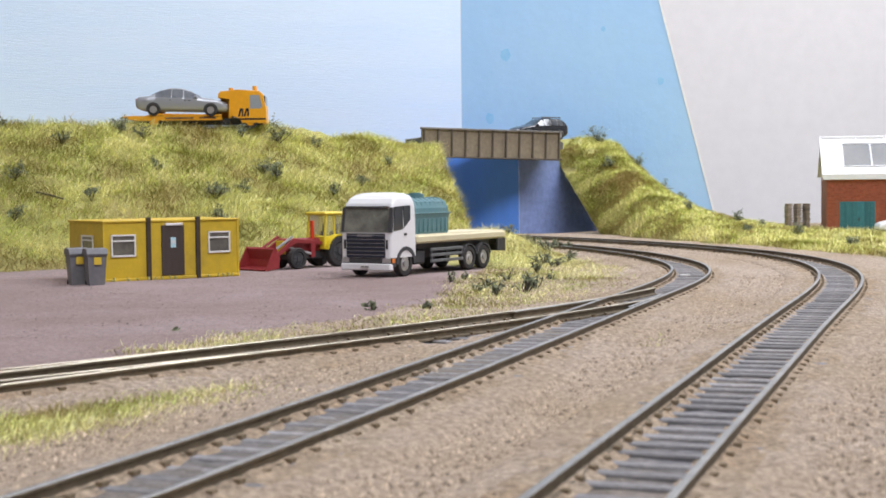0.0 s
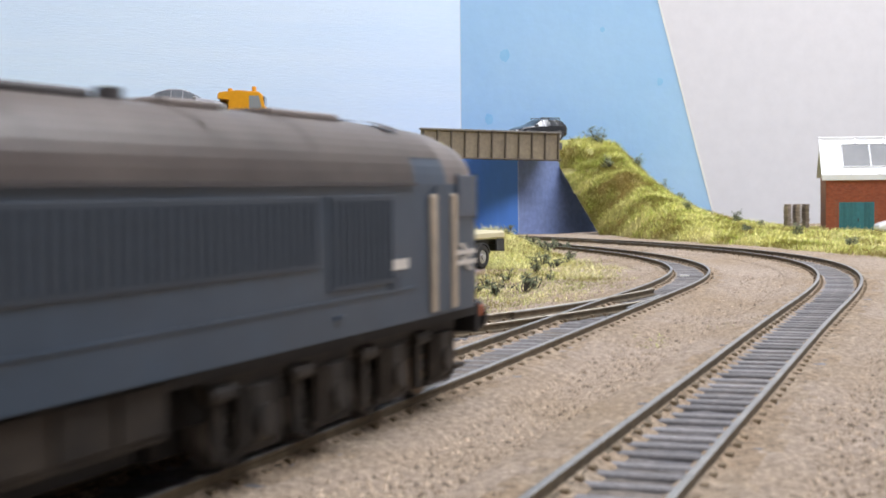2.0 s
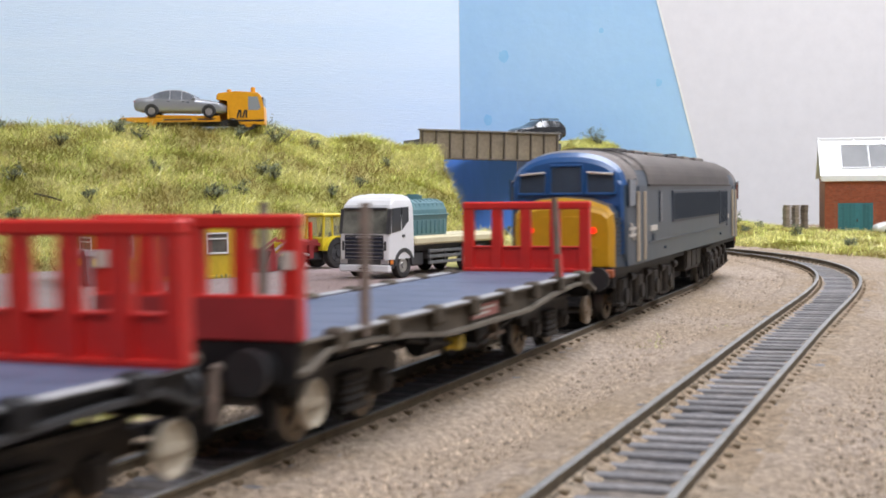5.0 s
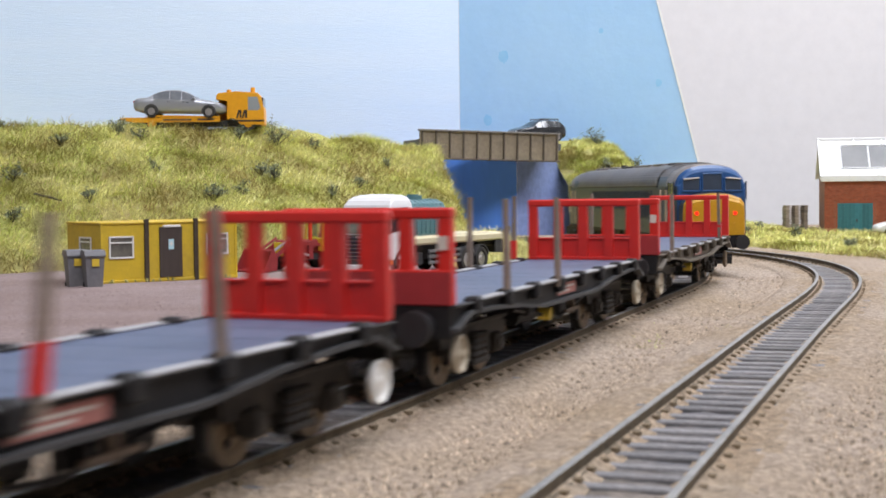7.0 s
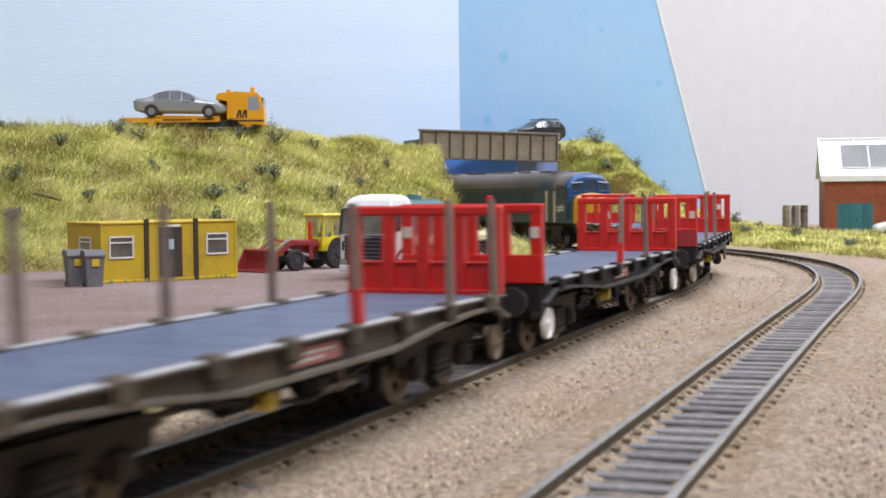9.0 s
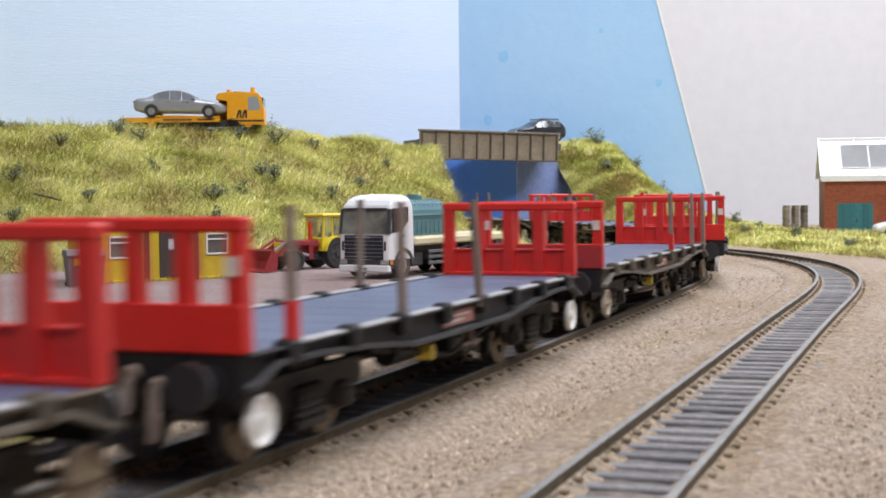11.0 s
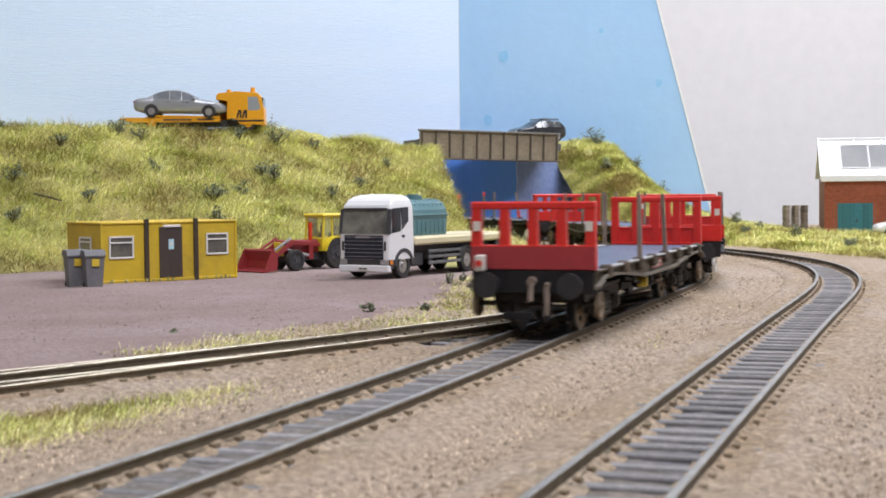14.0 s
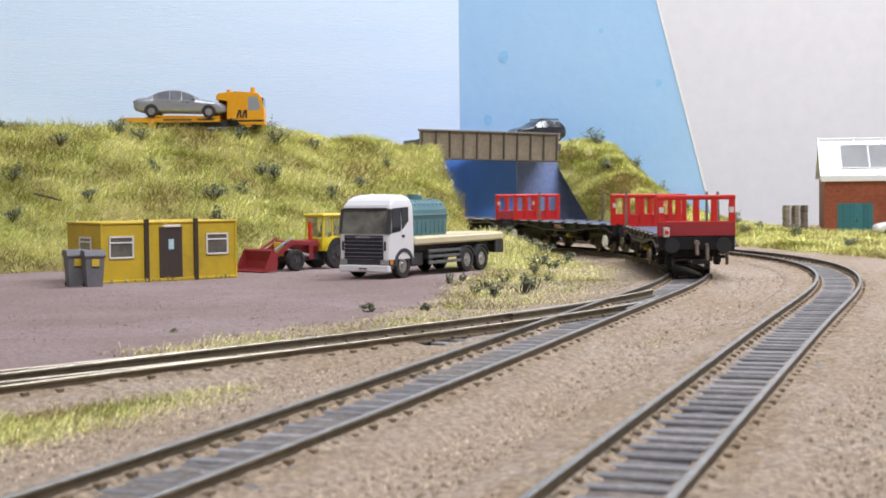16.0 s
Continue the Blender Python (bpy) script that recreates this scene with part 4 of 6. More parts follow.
def train_things():
    lead = loco()
    stakes = (((-1, 22, 1.5, 0), (-1, 137, -2.5, 1), (1, 56, 0.4, 0)),
              ((-1, 32.8, 0.5, 0), (-1, 73.2, 0.3, 0), (1, 155, 0.2, 1), (1, 114, -0.4, 0)),
              ((-1, 79, 3.2, 1), (-1, 115.8, -1.0, 0), (1, 69, 0.3, 2)),
              ((-1, 97.5, -1.2, 1), (-1, 138, 0.6, 0), (-1, 163, -0.6, 0), (1, 136, -1.0, 0), (1, 99, -1.2, 0), (1, 61, -1.5, 0)),
              ((-1, 12.7, 0.2, 1), (-1, 54, 0.4, 0), (-1, 94.5, -3.0, 0), (1, 117, 0.4, 0)),
              ((-1, 54, 0.4, 0), (-1, 94.5, -3.4, 0), (1, 160, 0.6, 0)))
    discs = ((M_CREAM_DISC, M_GRIMY_DISC), (M_CREAM_DISC, M_CREAM_DISC), (M_WHITE_WHEEL, M_WHITE_WHEEL), (M_CREAM_DISC, M_GRIMY_DISC), (M_WHITE_WHEEL, M_WHITE_WHEEL), (M_GRIMY_DISC, M_GRIMY_DISC))
    made = [wagon(i in (2, 4), row, i in (0, 3, 5), discs[i]) for i, row in enumerate(stakes)]
    tail_lamp(made[5])
    return lead, made


def car_pose(rear, p0, p1):
    xa, ya, _ = MAIN.point(rear + p0)
    xb, yb, _ = MAIN.point(rear + p1)
    t = math.atan2(yb - ya, xb - xa)
    return at(xa - math.cos(t) * p0, ya - math.sin(t) * p0, 0, math.degrees(t))


TIMES = [i / 5 for i in range(81)]
TURNS = [i / 15 for i in range(241)]


# ---- things in the yard ----
M_CABIN = mat("dirty_yellow_cabin_panel", (0.64, 0.44, 0.022), 0.55, grain=0.10, scale=260, patch=0.75, patch_scale=34, colour2=(0.46, 0.32, 0.035), bump=0.12, bump_scale=120)
M_CABIN_DARK = mat("dark_brown_cabin_post", (0.05, 0.035, 0.022), 0.8, grain=0.3)
M_DOOR = mat("dark_brown_cabin_door", (0.055, 0.04, 0.033), 0.6, grain=0.15, stretch=(1, 1, 0.2))
M_FRAME = mat("off_white_window_frame", (0.74, 0.72, 0.68), 0.5, grain=0.05)
M_PANE = mat("grimy_window_pane", (0.10, 0.095, 0.085), 0.15, patch=0.7, patch_scale=90, colour2=(0.22, 0.20, 0.16))
M_SIGN = mat("pale_blue_sign", (0.45, 0.68, 0.74), 0.5)
M_BIN = mat("grey_bin_plastic", (0.15, 0.15, 0.16), 0.6, grain=0.12, patch=0.5, patch_scale=90, colour2=(0.20, 0.19, 0.185))
M_LABEL = mat("yellow_bin_label", (0.65, 0.46, 0.04), 0.6)
M_TRUCK = mat("white_truck_enamel", (0.80, 0.80, 0.81), 0.25, coat=0.3, grain=0.02)
M_GREY_DARK = mat("dark_grey_chassis", (0.05, 0.05, 0.053), 0.6, grain=0.2)
M_GUARD = mat("mid_grey_guard_plastic", (0.13, 0.135, 0.135), 0.5, grain=0.15)
M_NAVY = mat("navy_grille_slat", (0.022, 0.03, 0.058), 0.3)
M_CHROME = mat("silver_trim", (0.58, 0.58, 0.59), 0.3, metal=0.9, grain=0.1)
M_TYRE = mat("black_tyre_rubber", (0.022, 0.022, 0.022), 0.8, grain=0.25, patch=0.4, patch_scale=150, colour2=(0.06, 0.05, 0.045))
M_CREAM = mat("cream_flatbed_deck", (0.66, 0.60, 0.40), 0.55, grain=0.06, patch=0.4, patch_scale=50, colour2=(0.55, 0.48, 0.30))
M_TEAL = mat("teal_tank_plastic", (0.085, 0.19, 0.215), 0.5, grain=0.08, patch=0.5, patch_scale=60, colour2=(0.13, 0.23, 0.235))
# Pale tone and dark patches stand for reflections and the cab seen through the glass.
M_GLASS = mat("reflection_toned_vehicle_glass", (0.23, 0.23, 0.19), 0.07, patch=0.8, patch_scale=90, colour2=(0.045, 0.047, 0.042), spec=0.6)
M_AMBER = mat("amber_indicator", (0.75, 0.22, 0.02), 0.3)
M_RED_TRACTOR = mat("dull_red_loader_paint", (0.27, 0.025, 0.028), 0.55, grain=0.15, patch=0.5, patch_scale=80, colour2=(0.20, 0.03, 0.03))
M_RED_BRIGHT = mat("bright_red_exhaust_guard", (0.66, 0.05, 0.01), 0.5)
M_YELLOW_TRACTOR = mat("yellow_tractor_paint", (0.70, 0.55, 0.03), 0.45, grain=0.08, patch=0.4, patch_scale=80, colour2=(0.60, 0.45, 0.04))
M_ORANGE_YELLOW = mat("recovery_orange_yellow", (0.80, 0.37, 0.01), 0.4, grain=0.05, patch=0.3, patch_scale=60, colour2=(0.70, 0.30, 0.015))
M_SILVER = mat("silver_car_enamel", (0.36, 0.375, 0.41), 0.28, metal=0.35, coat=0.4, grain=0.03)
M_CARBLACK = mat("black_car_enamel", (0.018, 0.02, 0.024), 0.25, coat=0.5)
M_CARGLASS = mat("dark_car_glass", (0.03, 0.034, 0.038), 0.06, spec=0.7)
M_PALEGLASS = mat("pale_reflecting_glass", (0.30, 0.33, 0.36), 0.08, spec=0.7)
M_TINT = mat("grey_tinted_glass", (0.10, 0.11, 0.125), 0.12, spec=0.6, patch=0.6, patch_scale=120, colour2=(0.22, 0.235, 0.26))
M_REDLENS = mat("red_rear_lens", (0.40, 0.02, 0.02), 0.25)
M_BRICK = mat("orange_red_brick_paper", (0.36, 0.095, 0.045), 0.8, grain=0.2, scale=500, patch=0.5, patch_scale=60, colour2=(0.29, 0.085, 0.05), island=0.18)
M_MORTAR = mat("dull_mortar", (0.30, 0.14, 0.09), 0.9, grain=0.15)
M_TEALDOOR = mat("teal_plank_door", (0.035, 0.165, 0.195), 0.6, grain=0.12, island=0.2)
M_ROOFWHITE = mat("white_roof_plastic", (0.82, 0.83, 0.85), 0.45, grain=0.03)
M_SKYLIGHT = mat("hazy_skylight_pane", (0.20, 0.205, 0.21), 0.55, spec=0.2, patch=0.4, patch_scale=40, colour2=(0.30, 0.30, 0.295))
M_PALLET = mat("grey_brown_pallet_wood", (0.33, 0.27, 0.22), 0.85, grain=0.3, island=0.25)


def window_unit(th, x0, x1, z0, z1, y, name="window", axis="y"):
    """A framed pane with a transom; its face looks along -y (or -x)."""
    def bx(u0, w0, v0, u1, w1, v1):
        return (u0, w0, v0, u1, w1, v1) if axis == "y" else (w0, u0, v0, w1, u1, v1)
    w = part(name, boxes(bx(x0, y - 0.15, z0, x1, y + 0.6, z1)), M_PANE, th)
    zt = z0 + (z1 - z0) * 0.68
    for r in ((x0, z0, x0 + 0.8, z1), (x1 - 0.8, z0, x1, z1), (x0, z0, x1, z0 + 0.9), (x0, z1 - 0.8, x1, z1), (x0, zt, x1, zt + 0.7)):
        part("frame_bar", boxes(bx(r[0], y - 0.7, r[1], r[2], y - 0.1, r[3]), bevel=0.1), M_FRAME, w)
    return w


def site_cabin():
    th = thing("site_cabin", at(-161.7, 651, GROUND + 0.5, 36), "yellow site cabin with brown door and dark posts", "cabin")
    L, D, H = 71.4, 44, 29.0
    part("wall_panel", boxes((0, 0, 0.8, 22.4, D, H - 0.6), bevel=0.4), M_CABIN, th)
    part("wall_panel", boxes((23.2, 0, 0.8, 48.6, D, H - 0.6), bevel=0.4), M_CABIN, th)
    part("wall_panel", boxes((49.4, 0, 0.8, L, D, H - 0.6), bevel=0.4), M_CABIN, th)
    part("roof", boxes((-0.5, -0.6, H - 0.7, L + 0.5, D + 0.6, H + 0.4), bevel=0.3), M_CABIN, th)
    part("skirt", boxes((-0.3, -0.9, 0, L + 0.3, D, 1.5), bevel=0.2), M_CABIN, th)
    for x in (22.8, 49.0):
        part("post", boxes((x - 1.15, -1.2, -0.6, x + 1.15, 0.4, H + 1.6), bevel=0.25), M_CABIN_DARK, th)
    part("corner_trim", boxes((-0.4, -0.4, 0.8, 0.7, 0.6, H - 0.6)), M_CABIN, th)
    part("corner_trim", boxes((L - 0.7, -0.4, 0.8, L + 0.4, 0.6, H - 0.6)), M_CABIN, th)
    d = part("door", boxes((29.6, -0.7, 2.0, 41.6, 0.2, 26.6), bevel=0.15), M_DOOR, th)
    part("door_hood", boxes((31.5, -1.4, 26.4, 40.5, 0.2, 27.6), bevel=0.2), M_FRAME, d)
    part("notice", boxes((34.2, -0.85, 15.6, 37.0, -0.65, 20.6)), M_SIGN, d)
    part("notice_cross", boxes((34.7, -0.95, 18.0, 36.5, -0.8, 18.8), (35.2, -0.95, 17.3, 36.0, -0.8, 19.5)), M_FRAME, d)
    window_unit(th, 3.6, 16.2, 11.8, 22.6, 0)
    window_unit(th, 54.6, 66.8, 12.2, 23.0, 0)
    window_unit(th, 12, 27, 13.4, 22.2, 0, axis="x")
    rnd = random.Random(4)
    bm = bmesh.new()
    for i in range(16):
        x = rnd.uniform(0, L)
        rod(bm, (x, -1.1, 0.2), (x + rnd.uniform(-1, 1), -1.0, rnd.uniform(0.8, 2.2)), rnd.uniform(0.3, 0.8), 5)
    tagged(part("moss_clump", bm, M_EARTH, th), kind="stuff")
    return th


def wheelie_bin(x, y, turn):
    th = thing("wheelie_bin", at(x, y, GROUND, turn), "grey plastic wheelie bin with a yellow label", "bin", "bins beside the cabin")
    bm = bmesh.new()
    skin(bm, [[(a * w, b * w * 0.9, z) for a, b in ((-1, -1), (1, -1), (1, 1), (-1, 1))] for w, z in ((3.5, 0.4), (4.5, 15.2))])
    part("body", bm, M_BIN, th)
    bm = bmesh.new()
    slab(bm, [(-4.9, 15.0), (4.9, 15.0), (4.6, 16.8), (2.0, 17.8), (-3.6, 17.4)], "x", -4.9, 4.9, bevel=0.2)
    part("lid", bm, M_BIN, th)
    part("rim", boxes((-4.8, -4.6, 14.2, 4.8, 4.4, 15.1), bevel=0.2), M_BIN, th)
    part("label_plate", boxes((-1.5, -4.5, 10.2, 1.8, -3.6, 13.6)), M_LABEL, th)
    for s in (-3.2, 3.2):
        part("wheel", rods(((s - 0.6, 3.6, 1.3), (s + 0.6, 3.6, 1.3), 1.3), n=12), M_TYRE, th)
    part("foot", boxes((-3.2, -3.2, -0.2, 3.2, -0.5, 0.6)), M_BIN, th)


def road_wheel(th, x, y, r, w, side, rim=None):
    bm = bmesh.new()
    rings = []
    n = 22
    for yy, rr in ((-w / 2, r * 0.6), (-w / 2, r * 0.93), (-w * 0.38, r), (w * 0.38, r), (w / 2, r * 0.93), (w / 2, r * 0.64), (w * 0.2, r * 0.6)):
        rings.append([(x + rr * math.cos(2 * math.pi * k / n), y + side * yy, r + rr * math.sin(2 * math.pi * k / n)) for k in range(n)])
    skin(bm, rings)
    wh = part("wheel", bm, M_TYRE, th)
    bm = bmesh.new()
    yo = y + side * w * 0.2
    rod(bm, (x, yo, r), (x, yo + side * w * 0.16, r), r * 0.58, 18)
    rod(bm, (x, yo, r), (x, yo + side * w * 0.34, r), r * 0.24, 12)
    for k in range(6):
        a = k * math.pi / 3
        rod(bm, (x + r * 0.4 * math.cos(a), yo + side * w * 0.1, r + r * 0.4 * math.sin(a)), (x + r * 0.4 * math.cos(a), yo + side * w * 0.22, r + r * 0.4 * math.sin(a)), r * 0.07, 6)
    part("rim", bm, rim or M_CHROME, wh)
    return wh


def flatbed_lorry():
    """x runs forward from the rear of the deck; y to the lorry's left."""
    th = thing("flatbed_lorry", at(-37.8 + 0.536 * 116, 670 + 0.844 * 116, GROUND + 0.6, -122.4), "white flatbed lorry with dark slatted grille", "lorry")
    F = 116.0
    half = 14.8
    # cab: rings from the sill up to a domed roof
    bm = bmesh.new()
    rings = []
    for z, back, front, w in ((9.5, 22.5, 0, 1), (14, 22.5, 0, 1), (21.5, 22.5, 0, 1), (28, 22.5, 1.0, 0.99), (34.4, 22.4, 2.0, 0.97), (36.0, 22.2, 2.6, 0.955), (38.2, 21.6, 4.6, 0.92), (40.0, 20.4, 7.6, 0.85), (41.0, 18.0, 11.0, 0.70), (41.4, 16.0, 13.0, 0.4)):
        h, c = half * w, 1.2
        rings.append([(F - front - c, -h, z), (F - front - 0.3, -h + 0.35, z), (F - front, -h + c, z), (F - front, h - c, z), (F - front - 0.3, h - 0.35, z), (F - front - c, h, z), (F - back + 0.8, h, z), (F - back, h - 0.8, z), (F - back, -h + 0.8, z), (F - back + 0.8, -h, z)])
    skin(bm, rings)
    part("cab", bm, M_TRUCK, th)
    bm = bmesh.new()
    qa = [(F + 0.25, -half + 1.6, 22.0), (F + 0.25, half - 1.6, 22.0), (F - 1.75, half - 1.8, 34.0), (F - 1.75, -half + 1.8, 34.0)]
    skin(bm, [qa, [(x - 1, y, z) for x, y, z in qa]])
    part("windscreen", bm, M_GLASS, th)
    for side in (1, -1):
        bm = bmesh.new()
        y0, y1 = sorted((side * (half + 0.15), side * (half - 0.5)))
        slab(bm, [(F - 2.4, 22.4), (F - 3.9, 34.4), (F - 10.6, 34.8), (F - 10.6, 23.4)], "y", y0, y1)
        part("side_window", bm, M_CARGLASS, th)
        bm = bmesh.new()
        slab(bm, [(F - 11.4, 23.8), (F - 11.4, 34.8), (F - 17.2, 35.0), (F - 17.2, 28.0)], "y", y0, y1)
        part("quarter_window", bm, M_CARGLASS, th)
        bm = bmesh.new()
        slab(bm, [(F - 1.6, 21.9), (F + 0.35, 21.9), (F - 1.65, 34.2), (F - 3.2, 34.2)], "y", *sorted((side * (half - 1.7), side * (half + 0.2))))
        part("screen_pillar", bm, M_GREY_DARK, th)
        part("door_handle", boxes((F - 13.6, min(y0, y1) + (0.5 if side > 0 else -0.2), 20.2, F - 11.4, max(y0, y1) + (0.2 if side > 0 else -0.5), 21.4)), M_GREY_DARK, th)
        part("vent_slot", boxes((F - 0.4, side * (half - 2.2) - 0.6, 13.8, F + 0.25, side * (half - 2.2) + 0.6, 18.4)), M_GREY_DARK, th)
        part("headlight", boxes((F - 0.6, side * (half - 2.6) - 2.2, 7.2, F + 0.55, side * (half - 2.6) + 2.2, 9.4), bevel=0.2), M_CHROME, th)
        part("indicator", boxes((F - 3.2, min(side * half, side * (half + 0.3)), 7.2, F - 0.8, max(side * half, side * (half + 0.3)), 9.2)), M_AMBER, th)
        part("step_panel", boxes((F - 4.6, min(side * (half - 1), side * (half + 0.05)), 5.0, F - 1, max(side * (half - 1), side * (half + 0.05)), 9.6), bevel=0.2), M_GREY_DARK, th)
        # arch over the front wheel
        bm = bmesh.new()
        ring = [(F - 13 + 8.7 * math.cos(a), 6.3 + 8.5 * math.sin(a)) for a in [math.pi * k / 10 for k in range(11)]]
        ring2 = [(F - 13 + 6.7 * math.cos(a), 6.3 + 6.7 * math.sin(a)) for a in [math.pi * k / 10 for k in range(11)]]
        slab(bm, ring + ring2[::-1], "y", *sorted((side * (half - 4.0), side * (half + 0.4))))
        part("wheel_arch", bm, M_GREY_DARK, th)
    part("grille_back", boxes((F - 0.3, -half + 3.2, 9.6, F + 0.25, half - 3.2, 21.4), bevel=0.1), M_GREY_DARK, th)
    for i in range(6):
        z = 9.9 + i * 1.9
        part("grille_slat", boxes((F, -half + 3.5, z, F + 0.9, half - 3.5, z + 1.0), bevel=0.15), M_NAVY, th)
        part("slat_edge", boxes((F + 0.5, -half + 3.5, z + 1.0, F + 0.95, half - 3.5, z + 1.16)), M_CHROME, th)
    bm = bmesh.new()
    for k in range(6):
        box(bm, F + 0.3, -4.4 + k * 1.5, 19.9, F + 0.95, -3.4 + k * 1.5, 20.9)
    part("maker_badge_bars", bm, M_CHROME, th)
    part("bumper", boxes((F - 2, -half - 0.1, 3.4, F + 0.9, half + 0.1, 6.8), bevel=0.5), M_TRUCK, th)
    part("lower_grille", boxes((F - 0.6, -half + 5, 7.0, F + 0.5, half - 5, 9.4)), M_GREY_DARK, th)
    part("number_plate", boxes((F + 0.8, -2.9, 4.4, F + 1.1, 2.9, 5.8)), M_FRAME, th)
    part("plate_bars", boxes((F + 1.0, -2.3, 4.8, F + 1.2, -0.4, 5.4), (F + 1.0, 0.1, 4.8, F + 1.2, 2.3, 5.4)), M_GREY_DARK, th)
    part("sun_visor", boxes((F - 2.2, -half + 2, 33.8, F - 0.8, half - 2, 34.8), bevel=0.2), M_GREY_DARK, th)
    # chassis and deck
    part("chassis", boxes((5, -4.5, 7.5, F - 12, 4.5, 14.5), (4, -10, 12.5, F - 24, 10, 15.6)), M_GREY_DARK, th)
    part("deck", boxes((3.5, -half, 15.6, F - 24, half, 19.8), bevel=0.9), M_CREAM, th)
    part("deck_top", boxes((4.7, -half + 1.2, 19.7, F - 25, half - 1.2, 20.1)), M_CREAM, th)
    part("tail_board", boxes((3.7, -half + 0.5, 8.5, 5.1, half - 0.5, 15.6), (3.7, -half + 0.5, 9, 12, -half + 1.4, 15.6), (3.7, half - 1.4, 9, 12, half - 0.5, 15.6)), M_GREY_DARK, th)
    for side in (1, -1):
        yy = side * (half - 1)
        for z in (5.6, 8.6, 11.4):
            part("side_guard_rail", boxes((F - 68, yy - 0.5, z, F - 37, yy + 0.5, z + 1.5), bevel=0.15), M_GUARD, th)
        for x in (F - 67, F - 52, F - 38):
            part("side_guard_post", boxes((x - 0.6, yy - 0.6, 5.4, x + 0.6, yy + 0.4, 13)), M_GREY_DARK, th)
        part("fuel_tank", boxes((F - 36, min(side * 5, side * 11.5), 5, F - 26, max(side * 5, side * 11.5), 12), bevel=1.0), M_GREY_DARK, th)
        for x in (F - 13, F - 74, F - 89):
            road_wheel(th, x, side * (half - 2.0), 6.3, 3.6, side)
        for x in (F - 74, F - 89):
            bm = bmesh.new()
            ring = [(x + 7.6 * math.cos(a), 6.3 + 7.6 * math.sin(a)) for a in [math.pi * (0.08 + 0.84 * k / 10) for k in range(11)]]
            ring2 = [(x + 6.9 * math.cos(a), 6.3 + 6.9 * math.sin(a)) for a in [math.pi * (0.08 + 0.84 * k / 10) for k in range(11)]]
            slab(bm, ring + ring2[::-1], "y", *sorted((side * (half - 4.2), side * (half - 0.1))))
            part("mudguard", bm, M_GREY_DARK, th)
    # the tank load stands on the deck
    m = th.matrix_basis
    tk = thing("storage_tank", m @ at(F - 61, 0, 20.1), "teal moulded plastic storage tank on the lorry deck", "tank")
    bm = bmesh.new()
    rows = []
    for x in (0, 1.0, 34.0, 35.0):
        k = 0.93 if x in (0, 35.0) else 1.0
        prof = [(-10.5, 0), (-11, 9), (-11.4, 11.2), (-11, 11.8), (-10.6, 14.5), (-8.8, 18.2), (-5, 20.2), (0, 20.8), (5, 20.2), (8.8, 18.2), (10.6, 14.5), (11, 11.8), (11.4, 11.2), (11, 9), (10.5, 0)]
        rows.append([(x, y * k * 0.94, z * 0.9 * (0.96 if k < 1 else 1) if z else 0) for y, z in prof])
    skin(bm, rows)
    part("tank_shell", bm, M_TEAL, tk)
    part("seam", boxes((-0.3, -11.0, 10.0, 35.3, 11.0, 10.8), bevel=0.2), M_TEAL, tk)
    for i in range(8):
        x = 3 + i * 4.1
        part("rib", boxes((x, -10.7, 1.0, x + 1.6, 10.7, 7.8), bevel=0.3), M_TEAL, tk)
        bm = bmesh.new()
        slab(bm, [(-10.2, 11.6), (-8.7, 16.2), (-4.9, 18.5), (4.9, 18.5), (8.7, 16.2), (10.2, 11.6), (0, 11.6)], "x", x, x + 1.2)
        part("top_rib", bm, M_TEAL, tk)
    part("filler_dome", rods(((17, 0, 18), (17, 0, 20.4), 4.6), n=20), M_TEAL, tk)
    part("dome_lid", rods(((17, 0, 20.3), (17, 0, 21.0), 3.2), n=16), M_TEAL, tk)


